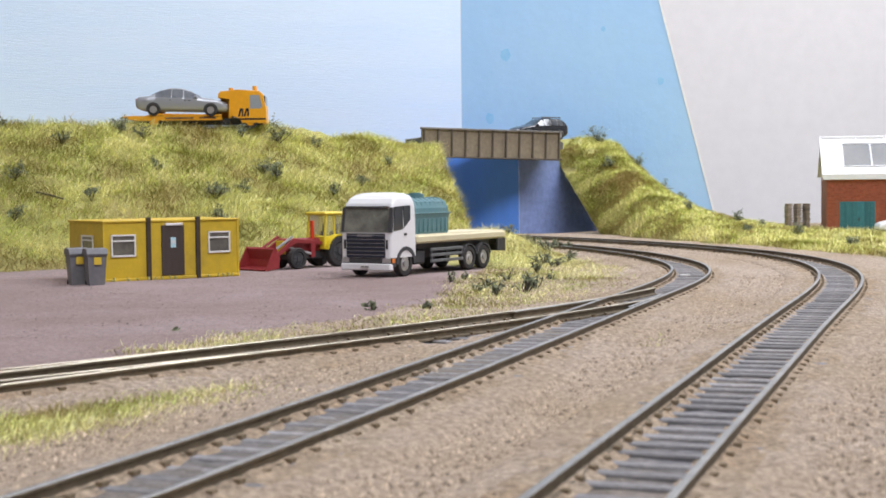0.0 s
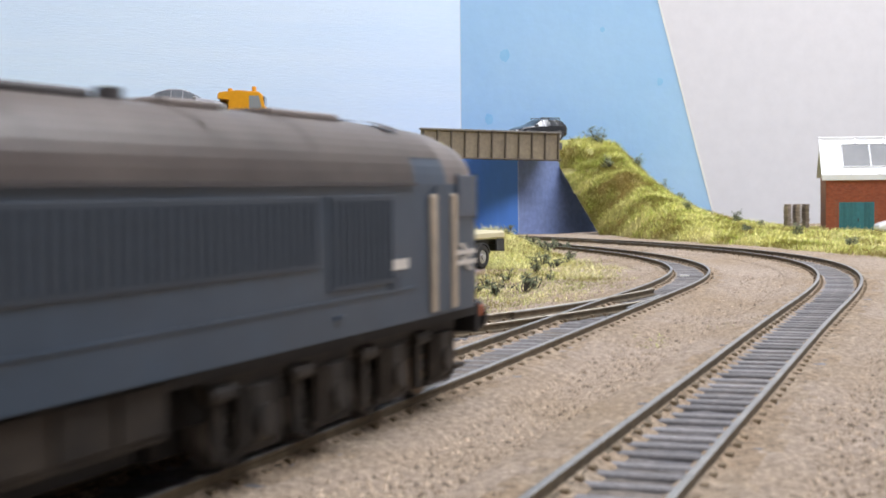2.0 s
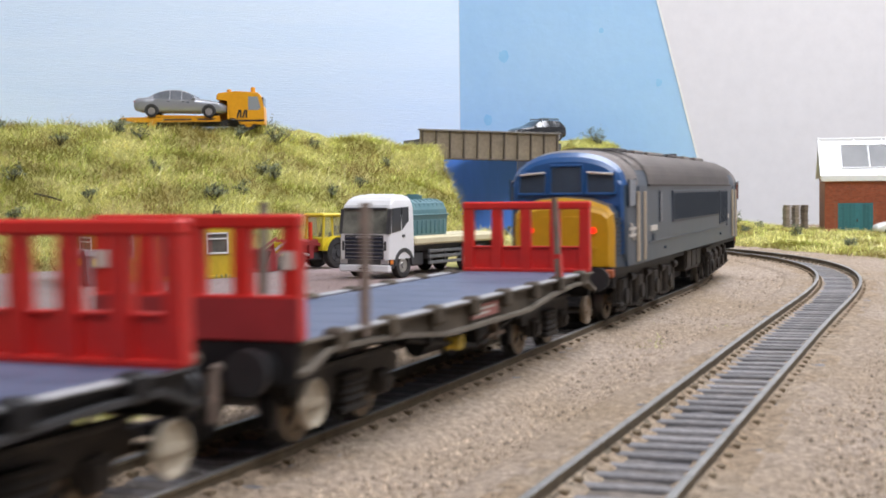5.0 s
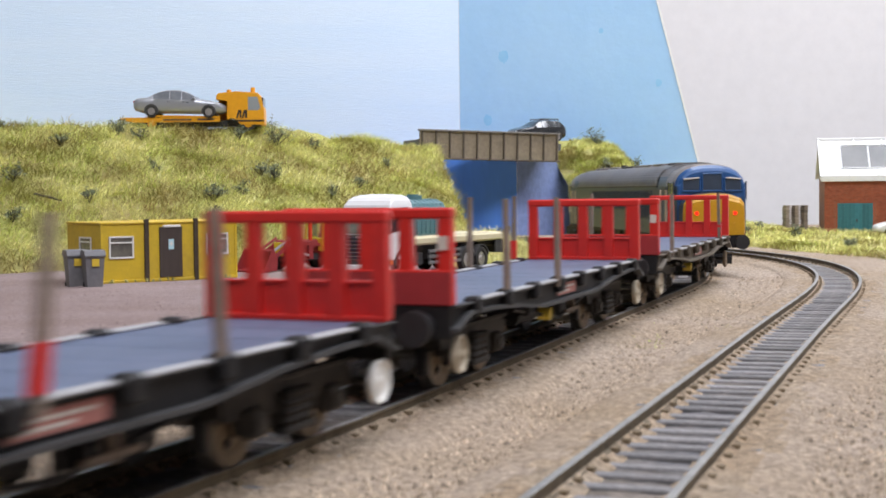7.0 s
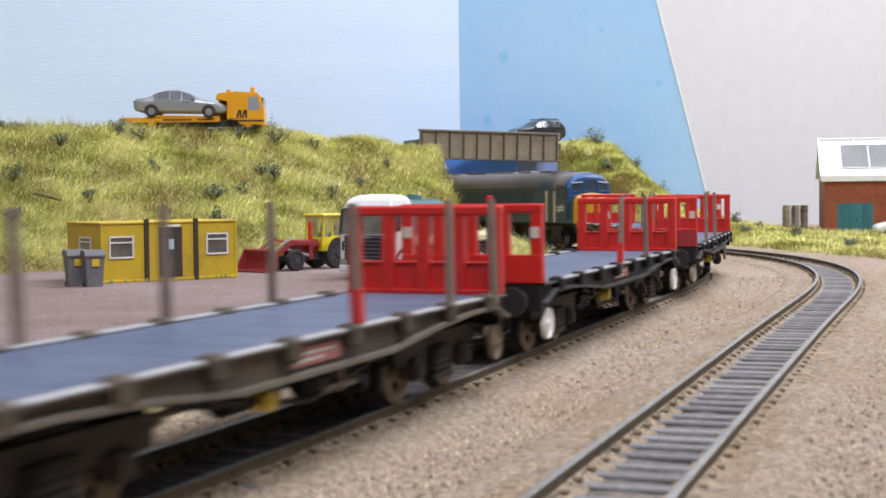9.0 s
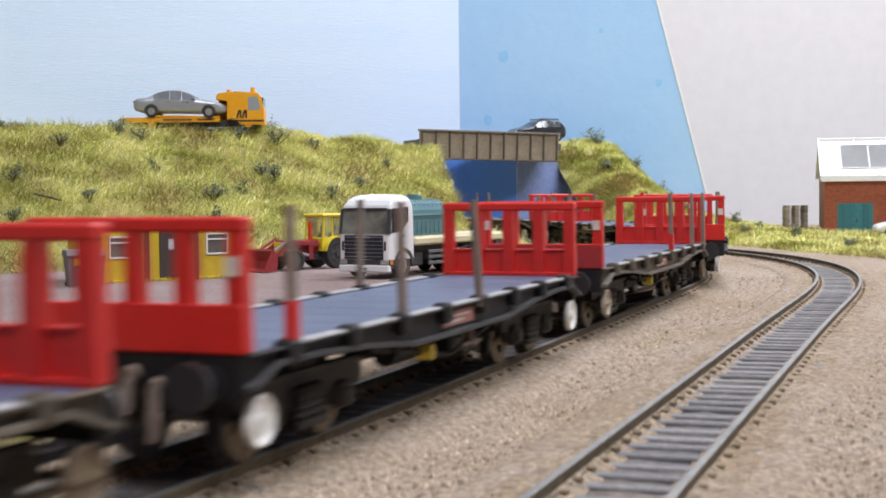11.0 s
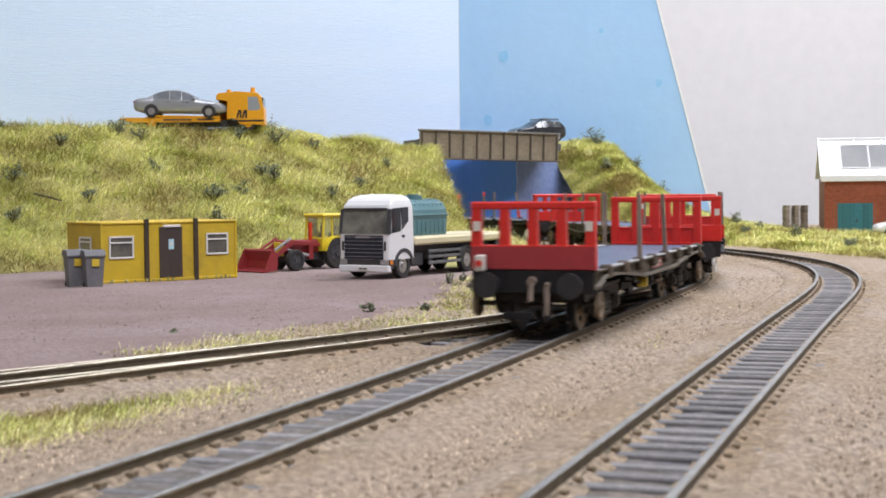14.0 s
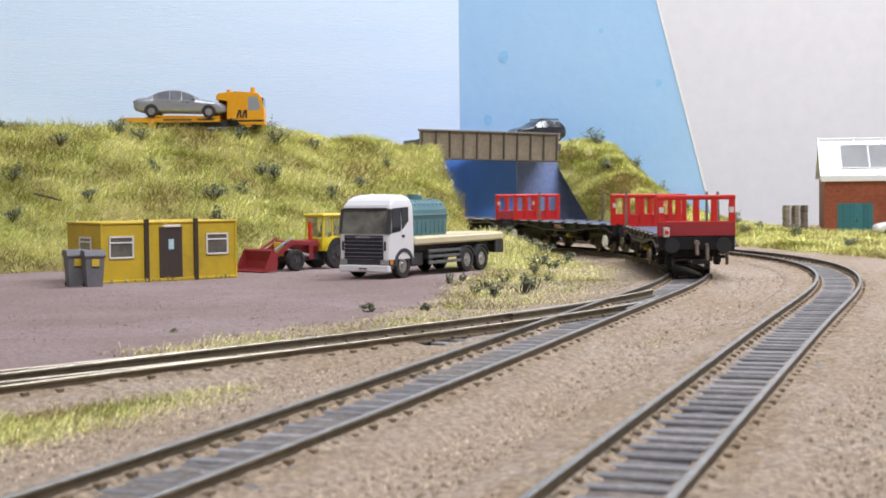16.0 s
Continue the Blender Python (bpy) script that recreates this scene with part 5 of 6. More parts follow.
def loader_tractor():
    th = thing("loader_tractor", at(-65, 772, GROUND + 0.6, -134), "yellow and red tractor with a front loader bucket", "tractor")
    # x forward, rear axle at 0, front axle at 31
    part("bonnet", boxes((8, -4.2, 9, 34, 4.2, 16.5), bevel=0.9), M_RED_TRACTOR, th)
    part("engine", boxes((6, -3.4, 5, 32, 3.4, 9.5), bevel=0.4), M_GREY_DARK, th)
    part("radiator_grille", boxes((33.4, -3.6, 8, 34.8, 3.6, 15.5), bevel=0.3), M_YELLOW_TRACTOR, th)
    bm = bmesh.new()
    slab(bm, [(-7, 10), (9.5, 10), (9.5, 17), (6, 17.4), (-7, 17.4)], "y", -8, 8, bevel=0.4)
    part("cab_base", bm, M_YELLOW_TRACTOR, th)
    for x, lean in ((-6.5, 0.6), (8.6, -1.2)):
        for y in (-7.4, 7.4):
            bm = bmesh.new()
            rod(bm, (x, y, 17), (x + lean, y * 0.95, 29), 0.7, 6)
            part("cab_pillar", bm, M_YELLOW_TRACTOR, th)
    part("door_pillar", rods(((1.5, -7.4, 17), (1.5, -7.1, 29), 0.5), ((1.5, 7.4, 17), (1.5, 7.1, 29), 0.5)), M_YELLOW_TRACTOR, th)
    part("cab_roof", boxes((-8.4, -8.6, 28.8, 9.6, 8.6, 30.8), bevel=0.8), M_YELLOW_TRACTOR, th)
    g = part("cab_glass", boxes((-5.8, -6.6, 17.4, 7.6, 6.6, 28.8)), mat("yellowed_clear_glass", (0.75, 0.72, 0.5), 0.08, alpha=0.25), th)
    g.visible_shadow = False
    part("seat", boxes((-4, -2.5, 16, 0, 2.5, 20), (-4.6, -2.5, 18, -3.4, 2.5, 24), bevel=0.4), M_GREY_DARK, th)
    part("exhaust_stack", rods(((14, 3, 16), (14, 3, 26), 1.1)), M_RED_BRIGHT, th)
    for side in (1, -1):
        road_wheel(th, 0, side * 8.6, 8.6, 4.6, side, M_GREY_DARK)
        bm = bmesh.new()
        ring = [(9.6 * math.cos(a), 8.6 + 9.6 * math.sin(a)) for a in [math.pi * (0.05 + 0.8 * k / 10) for k in range(11)]]
        ring2 = [(8.9 * math.cos(a), 8.6 + 8.9 * math.sin(a)) for a in [math.pi * (0.05 + 0.8 * k / 10) for k in range(11)]]
        slab(bm, ring + ring2[::-1], "y", *sorted((side * 6, side * 11)))
        part("mudguard", bm, M_YELLOW_TRACTOR, th)
        road_wheel(th, 29, side * 7.6, 5.8, 3.6, side, M_GREY_DARK)
        bm = bmesh.new()
        slab(bm, [(10, 14.5), (30, 16.8), (46, 6.5), (45, 4.8), (29, 14.6), (10, 12.6)], "y", *sorted((side * 5.4, side * 6.8)), bevel=0.2)
        part("loader_arm", bm, M_RED_TRACTOR, th)
        part("arm_post", boxes((15, min(side * 4.6, side * 6.6), 6, 18, max(side * 4.6, side * 6.6), 15.5)), M_RED_TRACTOR, th)
        part("hydraulic_ram", rods(((18, side * 6.1, 8), (36, side * 6.1, 12.4), 0.7), ((31, side * 6.1, 17.6), (45, side * 6.1, 10), 0.8)), M_CHROME if side > 0 else M_RED_TRACTOR, th)
    bm = bmesh.new()
    slab(bm, [(45.5, 1.0), (55, 0.2), (55.4, 0.9), (47, 2.0), (46.4, 6), (48.4, 11.6), (47.4, 12.4), (44.8, 7)], "y", -12, 12)
    part("bucket", bm, M_RED_TRACTOR, th)
    for y in (-12.3, 11.7):
        bm = bmesh.new()
        slab(bm, [(45.5, 1.0), (55, 0.2), (48.4, 12.4), (47.4, 12.4), (44.8, 7)], "y", y, y + 0.6)
        part("bucket_cheek", bm, M_RED_TRACTOR, th)


# ---- vehicles on the road above ----
CAR_LINES = {
    "saloon": dict(roof=((0, 0.52), (0.008, 0.60), (0.03, 0.675), (0.10, 0.70), (0.15, 0.715), (0.22, 0.84), (0.29, 0.94), (0.36, 0.99), (0.43, 1.0), (0.50, 0.985), (0.56, 0.93), (0.64, 0.80), (0.715, 0.67), (0.80, 0.635), (0.90, 0.575), (0.96, 0.52), (0.99, 0.44), (1, 0.36)),
                   belt=((0, 0.50), (0.03, 0.62), (0.2, 0.655), (0.7, 0.62), (0.9, 0.54), (1, 0.34)), sides=((0.215, 0.385), (0.392, 0.512), (0.519, 0.665)), rear=(0.16, 0.28), front=(0.575, 0.705)),
    "estate": dict(roof=((0, 0.56), (0.01, 0.68), (0.03, 0.76), (0.07, 0.88), (0.11, 0.96), (0.2, 0.995), (0.35, 1.0), (0.48, 0.985), (0.55, 0.93), (0.63, 0.80), (0.71, 0.68), (0.80, 0.645), (0.90, 0.58), (0.96, 0.52), (0.99, 0.44), (1, 0.36)),
                   belt=((0, 0.52), (0.03, 0.66), (0.2, 0.665), (0.7, 0.63), (0.9, 0.54), (1, 0.34)), sides=((0.06, 0.20), (0.215, 0.365), (0.385, 0.49), (0.51, 0.66)), rear=(0.025, 0.10), front=(0.565, 0.70))}


def car_shape(th, paint, length, half, height, kind, glass):
    """A car lofted along its length: sill, flank, belt line, roof edge and roof; the panes are parts of their own. Rear at 0."""
    L, H = length, height
    ln = CAR_LINES[kind]

    def along(rows, u):
        return float(np.interp(u, [r[0] for r in rows], [r[1] for r in rows]))

    us = sorted(set(list(np.linspace(0, 1, 61)) + [0.004, 0.012, 0.988, 0.996] + [u for ab in ln["sides"] for u in ab] + list(ln["rear"]) + list(ln["front"])))
    rings = []
    for u in us:
        w = half * along(((0, 0.80), (0.012, 0.88), (0.04, 0.95), (0.12, 1), (0.84, 1), (0.94, 0.93), (0.985, 0.82), (1, 0.68)), u)
        low = along(((0, 0.34), (0.02, 0.24), (0.07, 0.19), (0.93, 0.18), (0.985, 0.22), (1, 0.27)), u)
        roof = along(ln["roof"], u)
        belt = min(along(ln["belt"], u), roof - 0.012)
        k = min(1, max(0, (roof - belt - 0.03) / 0.28))
        flank = min(belt - 0.02, 0.5)
        pts = [(0.88 * w, low), (0.985 * w, low + 0.3 * (flank - low)), (w, flank), (0.965 * w, belt), ((0.93 - 0.22 * k) * w, belt + (roof - belt) * (0.5 + 0.38 * k)), ((0.74 - 0.14 * k) * w, roof - 0.004), (0.3 * w, roof + 0.006)]
        ring = [(u * L, y, z * H) for y, z in pts]
        rings.append(ring + [(x, -y, z) for x, y, z in ring[::-1]])
    n = len(rings[0])
    sheets = {}

    def put(key, quad):
        bm = sheets.setdefault(key, bmesh.new())
        bm.faces.new([bm.verts.new(p) for p in quad])

    for (u0, a), (u1, b) in zip(zip(us, rings), list(zip(us, rings))[1:]):
        um = (u0 + u1) / 2
        for i in range(n):
            j = (i + 1) % n
            key = "body"
            if i in (3, n - 5):
                for k, (p, q) in enumerate(ln["sides"]):
                    if p < um < q:
                        key = ("side_window", i, k)
            if 4 <= i <= n - 6:
                if ln["rear"][0] < um < ln["rear"][1]:
                    key = ("rear_window", 0, 0)
                elif ln["front"][0] < um < ln["front"][1]:
                    key = ("windscreen", 0, 0)
            put(key, (a[i], a[j], b[j], b[i]))
    for ring in (rings[0], rings[-1]):
        put("body", ring)
    for bm in sheets.values():
        bmesh.ops.remove_doubles(bm, verts=bm.verts, dist=0.001)
    body = part("body", sheets.pop("body"), paint, th, smooth=True)
    for (name, _, _), bm in sheets.items():
        part(name, bm, glass, body, smooth=True)
    for s in (1, -1):
        for u in (0.195, 0.81):
            r = 0.215 * H
            road_wheel(th, u * L, s * (half - 1.0), r, 2.4, s)
            bm = bmesh.new()
            arc = [math.pi * (k - 1) / 10 for k in range(13)]
            slab(bm, [(u * L + r * 1.2 * math.cos(a), r + r * 1.2 * math.sin(a)) for a in arc] + [(u * L + r * 0.9 * math.cos(a), r + r * 0.9 * math.sin(a)) for a in arc[::-1]], "y", *sorted((s * (half - 1.6), s * (half + 0.08))))
            part("wheel_arch", bm, M_GREY_DARK, th)
        part("rear_light", boxes((-0.2, s * half * 0.60 - 1.7, 0.48 * H, 2.0, s * half * 0.60 + 1.7, 0.60 * H), bevel=0.4), M_REDLENS, th)
        part("headlight", boxes((L - 2.6, s * half * 0.56 - 1.6, 0.38 * H, L - 0.5, s * half * 0.56 + 1.6, 0.47 * H), bevel=0.4), M_CHROME, th)
        part("mirror", boxes((0.63 * L, min(s * half * 0.85, s * half * 1.08), 0.64 * H, 0.665 * L, max(s * half * 0.85, s * half * 1.08), 0.72 * H), bevel=0.3), paint, th)
        for u in (0.40, 0.56):
            part("door_handle", boxes((u * L - 2.4, min(s * half * 0.98, s * half * 1.02), 0.545 * H, u * L - 0.8, max(s * half * 0.98, s * half * 1.02), 0.565 * H)), M_GREY_DARK, th)
    return body


ROAD = 84.6


def road_things():
    bm = bmesh.new()
    rows = [[(-420, 905, ROAD), (-420, 1160, ROAD)], [(-330, 905, ROAD), (-330, 1172, ROAD)], [(-150, 1020, ROAD), (-150, 1200, ROAD)], [(-80, 1075, ROAD - 18), (-80, 1215, ROAD - 16)], [(-22, 1160, ROAD - 22), (-14, 1240, ROAD - 16)]]
    skin(bm, rows, closed=False)
    bmesh.ops.solidify(bm, geom=list(bm.faces), thickness=3)
    tagged(part("road_strip", bm, M_ROAD), "grey road along the top of the bank", "road", kind="structure")
    base = at(-227, 985, ROAD - 1.5, 3)
    th = thing("recovery_lorry", base, "orange-yellow recovery lorry with sloping car deck", "lorry")
    # x forward
    bm = bmesh.new()
    slab(bm, [(67.5, 21.9), (67.5, 25.0), (69, 26.8), (82, 28.0), (97, 27.0), (99.5, 24), (101.2, 15), (101.4, 4.2), (84, 4.2), (82, 9), (76.5, 9), (76.5, 21.9)], "y", -12, 12, bevel=0.8)
    part("cab", bm, M_ORANGE_YELLOW, th)
    for y in (-12.1, 12.1):
        bm = bmesh.new()
        slab(bm, [(90, 14.4), (90, 24), (96.8, 24), (98.8, 16), (97, 14.4)], "y", min(y, y * 0.96), max(y, y * 0.96))
        part("side_window", bm, M_PALEGLASS, th)
        bm = bmesh.new()
        s = 1 if y > 0 else -1
        for k in range(2):
            x0 = 81.5 + k * 4.0
            slab(bm, [(x0, 9), (x0 + 1.2, 9), (x0 + 3.0, 14.6), (x0 + 1.6, 14.6)], "y", *sorted((y, y + s * 0.25)))
            box(bm, x0 + 2.6, min(y, y + s * 0.25), 9, x0 + 3.8, max(y, y + s * 0.25), 14.4)
        part("livery_shapes", bm, M_CARBLACK, th)
        part("dark_stripe", boxes((82, min(y, y + s * 0.2), 6.4, 101.2, max(y, y + s * 0.2), 7.6)), M_CARBLACK, th)
    part("windscreen", boxes((99.0, -10.5, 15.5, 100.8, 10.5, 23.5)), M_CARGLASS, th)
    for x in (76, 93):
        part("beacon", rods(((x, -4, 27.4), (x, -4, 31.0 if x > 90 else 29.6), 1.6), n=12), M_ORANGE_YELLOW, th)
    bm = bmesh.new()
    slab(bm, [(0, 8.4), (10, 6.2), (70, 6.6), (70, 8.6), (24, 9.6), (8, 9.8), (0, 9.4)], "y", -12, 12)
    part("car_deck", bm, M_ORANGE_YELLOW, th)
    for y in (-12.3, 11.7):
        bm = bmesh.new()
        slab(bm, [(16, 9.8), (22, 11.4), (70, 10.4), (70, 9.0), (26, 10.0)], "y", y, y + 0.6)
        part("deck_side_rail", bm, M_ORANGE_YELLOW, th)
        part("dark_slot", boxes((30, y - 0.05, 7.6, 50, y + 0.65, 8.5), (54, y - 0.05, 7.6, 66, y + 0.65, 8.5)), M_GREY_DARK, th)
    # Added box for the cab's rear section, an orange wall behind the car's bonnet.
    part("winch_housing", boxes((67.5, 2.5, 8, 76.4, 12, 21.9), bevel=0.5), M_ORANGE_YELLOW, th)
    part("headboard", boxes((75.0, -11.4, 8, 76.7, 11.4, 23.4), bevel=0.3), M_ORANGE_YELLOW, th)
    part("chassis", boxes((6, -5, 3.5, 98, 5, 8)), M_GREY_DARK, th)
    for x in (22, 90):
        for s in (1, -1):
            road_wheel(th, x, s * 10, 5.4, 3.2, s, M_ORANGE_YELLOW)
    car = thing("saloon_car", base @ at(9.2, -2.0, 10.0, 0, 0, 1.0), "silver saloon car carried on the recovery lorry", "car")
    car_shape(car, M_SILVER, 65.5, 11.8, 20.0, "saloon", M_TINT)
    part("door_badge", rods(((38, -11.3, 10.2), (38, -11.7, 10.2), 1.2), ((42, -11.3, 9.6), (42, -11.7, 9.6), 1.0)), M_NAVY, car)
    est = thing("estate_car", at(116, 1326, ROAD, 214), "black estate car with roof rails on the bridge road", "car")
    car_shape(est, M_CARBLACK, 59, 11.6, 20.5, "estate", M_CARGLASS)
    for s in (1, -1):
        part("roof_rail", rods(((8, s * 7.4, 21.4), (30, s * 7.4, 21.4), 0.5), ((8, s * 7.4, 20), (8, s * 7.4, 21.4), 0.5), ((30, s * 7.4, 20), (30, s * 7.4, 21.4), 0.5)), M_GREY_DARK, est)


# ---- things by the far wall ----
def brick_shed():
    th = thing("brick_shed", at(346, 1232, GROUND, -11), "red brick shed with white framed glazed roof", "shed")
    W, D, H = 125, 66, 51
    part("wall_core", boxes((0.3, 0.3, 0, W - 0.3, D, H)), M_MORTAR, th)
    door = part("double_door", boxes((11, -0.5, 0, 42, 0.25, 28.6)), M_TEALDOOR, th)
    for i in range(10):
        part("plank", boxes((11.2 + i * 3.08, -0.9, 0, 14.0 + i * 3.08, -0.4, 28.4), bevel=0.1), M_TEALDOOR, door)
    part("door_handle", boxes((27.4, -1.5, 11, 28.4, -0.8, 14)), M_GREY_DARK, door)
    part("door_frame", boxes((10, -0.7, 0, 11.1, 0.3, 29.6), (41.9, -0.7, 0, 43, 0.3, 29.6), (10, -0.7, 28.5, 43, 0.3, 29.6)), M_BRICK, th)
    # roof, rising away from the door wall
    def rp(u, v, lift=0.0):
        return (u, -2 + v * 36, H - 0.5 + v * 34 + lift)
    bm = bmesh.new()
    skin(bm, [[rp(-3, 0), rp(W + 3, 0), rp(W + 3, 1), rp(-3, 1)], [rp(-3, 0, 2), rp(W + 3, 0, 2), rp(W + 3, 1, 2), rp(-3, 1, 2)]])
    part("roof_slope", bm, M_ROOFWHITE, th)
    bm = bmesh.new()
    skin(bm, [[(-3, 34, H + 33.5), (W + 3, 34, H + 33.5), (W + 3, 70, H - 0.5), (-3, 70, H - 0.5)], [(-3, 34, H + 35.5), (W + 3, 34, H + 35.5), (W + 3, 70, H + 1.5), (-3, 70, H + 1.5)]])
    part("roof_slope", bm, M_ROOFWHITE, th)
    part("fascia", boxes((-3.6, -3.4, H - 3.0, W + 3.6, -1.4, H + 2.4), bevel=0.3), M_ROOFWHITE, th)
    for x in (-4, W + 2.4):
        bm = bmesh.new()
        skin(bm, [[rp(x, -0.03, 0), rp(x + 1.8, -0.03, 0), rp(x + 1.8, 1.02, 0), rp(x, 1.02, 0)], [rp(x, -0.03, 3.4), rp(x + 1.8, -0.03, 3.4), rp(x + 1.8, 1.02, 3.4), rp(x, 1.02, 3.4)]])
        part("barge_board", bm, M_ROOFWHITE, th)
    part("ridge_cap", boxes((-4, 32.4, H + 33.6, W + 4, 36, H + 37), bevel=0.4), M_ROOFWHITE, th)
    for k in range(4):
        u0 = 16 + k * 24.5
        bm = bmesh.new()
        skin(bm, [[rp(u0, 0.22, 2.1), rp(u0 + 23, 0.22, 2.1), rp(u0 + 23, 0.80, 2.1), rp(u0, 0.80, 2.1)], [rp(u0, 0.22, 2.7), rp(u0 + 23, 0.22, 2.7), rp(u0 + 23, 0.80, 2.7), rp(u0, 0.80, 2.7)]])
        pane = part("skylight", bm, M_SKYLIGHT, th)
        for a, b in (((u0 - 0.6, 0.2), (u0 - 0.6, 0.82)), ((u0 - 0.6, 0.82), (u0 + 23.6, 0.82)), ((u0 - 0.6, 0.2), (u0 + 23.6, 0.2))):
            part("glazing_bar", rods((rp(*a, 2.8), rp(*b, 2.8), 0.6), n=6), M_ROOFWHITE, pane)
        part("roof_clip", rods((rp(u0 + 6, 0.04, 2.2), rp(u0 + 6, 0.16, 2.2), 0.9), n=6), M_ROOFWHITE, th)
        part("roof_clip", rods((rp(u0 + 12, 0.86, 2.2), rp(u0 + 12, 0.97, 2.2), 0.9), n=6), M_ROOFWHITE, th)
    # bricks of the wall that faces the tracks
    rnd = random.Random(9)
    bm = bmesh.new()
    z = 0.0
    row = 0
    while z < H - 3.4:
        x = 0.0 if row % 2 else -1.6
        while x < W:
            x0, x1 = max(0, x), min(W, x + 3.0)
            if x1 - x0 > 0.5 and not (x1 > 10 and x0 < 43 and z < 29.4):
                y = rnd.uniform(-0.05, 0.05)
                vs = [bm.verts.new(p) for p in ((x0, y, z), (x1, y, z), (x1, y, z + 1.0), (x0, y, z + 1.0), (x0, 0.35, z), (x1, 0.35, z), (x1, 0.35, z + 1.0), (x0, 0.35, z + 1.0))]
                for q in ((0, 1, 2, 3), (0, 4, 5, 1), (3, 2, 6, 7), (0, 3, 7, 4), (1, 5, 6, 2)):
                    bm.faces.new([vs[i] for i in q])
            x += 3.2
        z += 1.2
        row += 1
    tagged(part("brickwork", bm, M_BRICK, th), kind="stuff")


def pallet():
    th = thing("pallet", at(0, 0, 0), "grey-brown wooden pallet in a stack", "pallet", "stacked pallets")
    for k in range(5):
        part("top_board", boxes((0, k * 3.3, 1.75, 20, k * 3.3 + 2.4, 2.2), bevel=0.08), M_PALLET, th)
    for x in (0, 8.4, 16.8):
        part("block", boxes((x, 0, 0.4, x + 3.2, 15.6, 1.75), bevel=0.1), M_PALLET, th)
    part("bottom_board", boxes((0, 0, 0, 20, 2.4, 0.42), (0, 6.6, 0, 20, 9, 0.42), (0, 13.2, 0, 20, 15.6, 0.42)), M_PALLET, th)
    return th


def far_things():
    brick_shed()
    first = pallet()
    rnd = random.Random(3)
    bx, by = 319, 1262
    first.matrix_basis = at(bx, by, GROUND, -2)
    for i in range(1, 12):
        copy_thing(first, at(bx + rnd.uniform(-0.4, 0.4), by + rnd.uniform(-0.4, 0.4), GROUND + i * 2.21, -2 + rnd.uniform(-1.5, 1.5)))
    van = thing("parked_car", at(433, 1180, GROUND, 178), "white and blue car parked beside the shed", "car")
    car_shape(van, M_TRUCK, 58, 11.4, 20, "saloon", M_CARGLASS)


def yard_things():
    site_cabin()
    wheelie_bin(-161.5, 634, 28)
    wheelie_bin(-171.5, 640, 30)
    flatbed_lorry()
    loader_tractor()


# ---- grass, weeds and bushes ----
def leaf_mat(name, c1, c2, rough=0.8):
    m = mat(name, c1, rough, patch=0.9, patch_scale=26, colour2=c2, island=0.42, spec=0.2)
    b = m.node_tree.nodes["Principled BSDF"]
    b.inputs["Subsurface Weight"].default_value = 0.0
    return m


M_STRAW = leaf_mat("straw_static_grass", (0.90, 0.84, 0.46), (0.78, 0.78, 0.34))
M_GREEN = leaf_mat("light_green_static_grass", (0.58, 0.67, 0.17), (0.76, 0.75, 0.34))
M_OLIVE = leaf_mat("olive_static_grass", (0.34, 0.34, 0.10), (0.50, 0.38, 0.18))
M_BUSH = leaf_mat("grey_green_bush_leaf", (0.13, 0.15, 0.085), (0.21, 0.23, 0.14))
M_GRIT = mat("dark_yard_grit", (0.19, 0.14, 0.12), 0.9, island=0.5)
M_TWIG = mat("dark_twig", (0.055, 0.045, 0.035), 0.85, grain=0.2)


def blades(name, places, material, label, lmin, lmax, width, lean=0.8, seed=1):
    """Grass fibres as thin bent slips, one joined sheet of many. places: rows of x, y, z and the slope's outward x, y."""
    rng = np.random.default_rng(seed)
    p = np.asarray(places, dtype=float)
    n = len(p)
    if not n:
        return
    length = rng.uniform(lmin, lmax, n)
    ang = rng.uniform(0, 2 * math.pi, n)
    lx = np.cos(ang) * rng.uniform(0, lean, n) + p[:, 3]
    ly = np.sin(ang) * rng.uniform(0, lean, n) + p[:, 4]
    d = np.stack([lx, ly, np.ones(n)], 1)
    d /= np.linalg.norm(d, axis=1)[:, None]
    side = np.stack([np.cos(ang + 1.3), np.sin(ang + 1.3), np.zeros(n)], 1)
    # fibres are seen from the tracks, so most turn their width that way
    side = side * 0.5 + np.array([0.9, -0.1, 0.0])
    side /= np.linalg.norm(side, axis=1)[:, None]
    w = width * rng.uniform(0.6, 1.3, n)[:, None]
    root = p[:, :3]
    mid = root + d * (length * 0.55)[:, None]
    droop = d * np.array([1.5, 1.5, 0.45])
    tip = mid + droop * (length * 0.5)[:, None]
    v = np.stack([root - side * w, root + side * w, mid + side * w * 0.8, mid - side * w * 0.8, tip], 1).reshape(-1, 3) * MM
    base = (np.arange(n) * 5)[:, None]
    quads, tris = base + np.array([0, 1, 2, 3]), base + np.array([3, 2, 4])
    me = bpy.data.meshes.new(name)
    me.from_pydata(v.tolist(), [], quads.tolist() + tris.tolist())
    me.materials.append(material)
    ob = new(name, me)
    return tagged(ob, label, "grass", kind="stuff")


def sort_places(rows, seed):
    """Shares the places out between straw, green and olive by slow noise."""
    rnd = random.Random(seed)
    out = ([], [], [])
    for r in rows:
        v = 1.7 * lump(r[0], r[1] + r[2] * 1.5, 0.026, seed) + 0.7 * lump(r[0], r[1] + r[2] * 1.5, 0.09, seed + 3) + rnd.uniform(-0.42, 0.42)
        out[0 if v > 0.18 else 1 if v > -0.20 else 2].append(r)
    return out


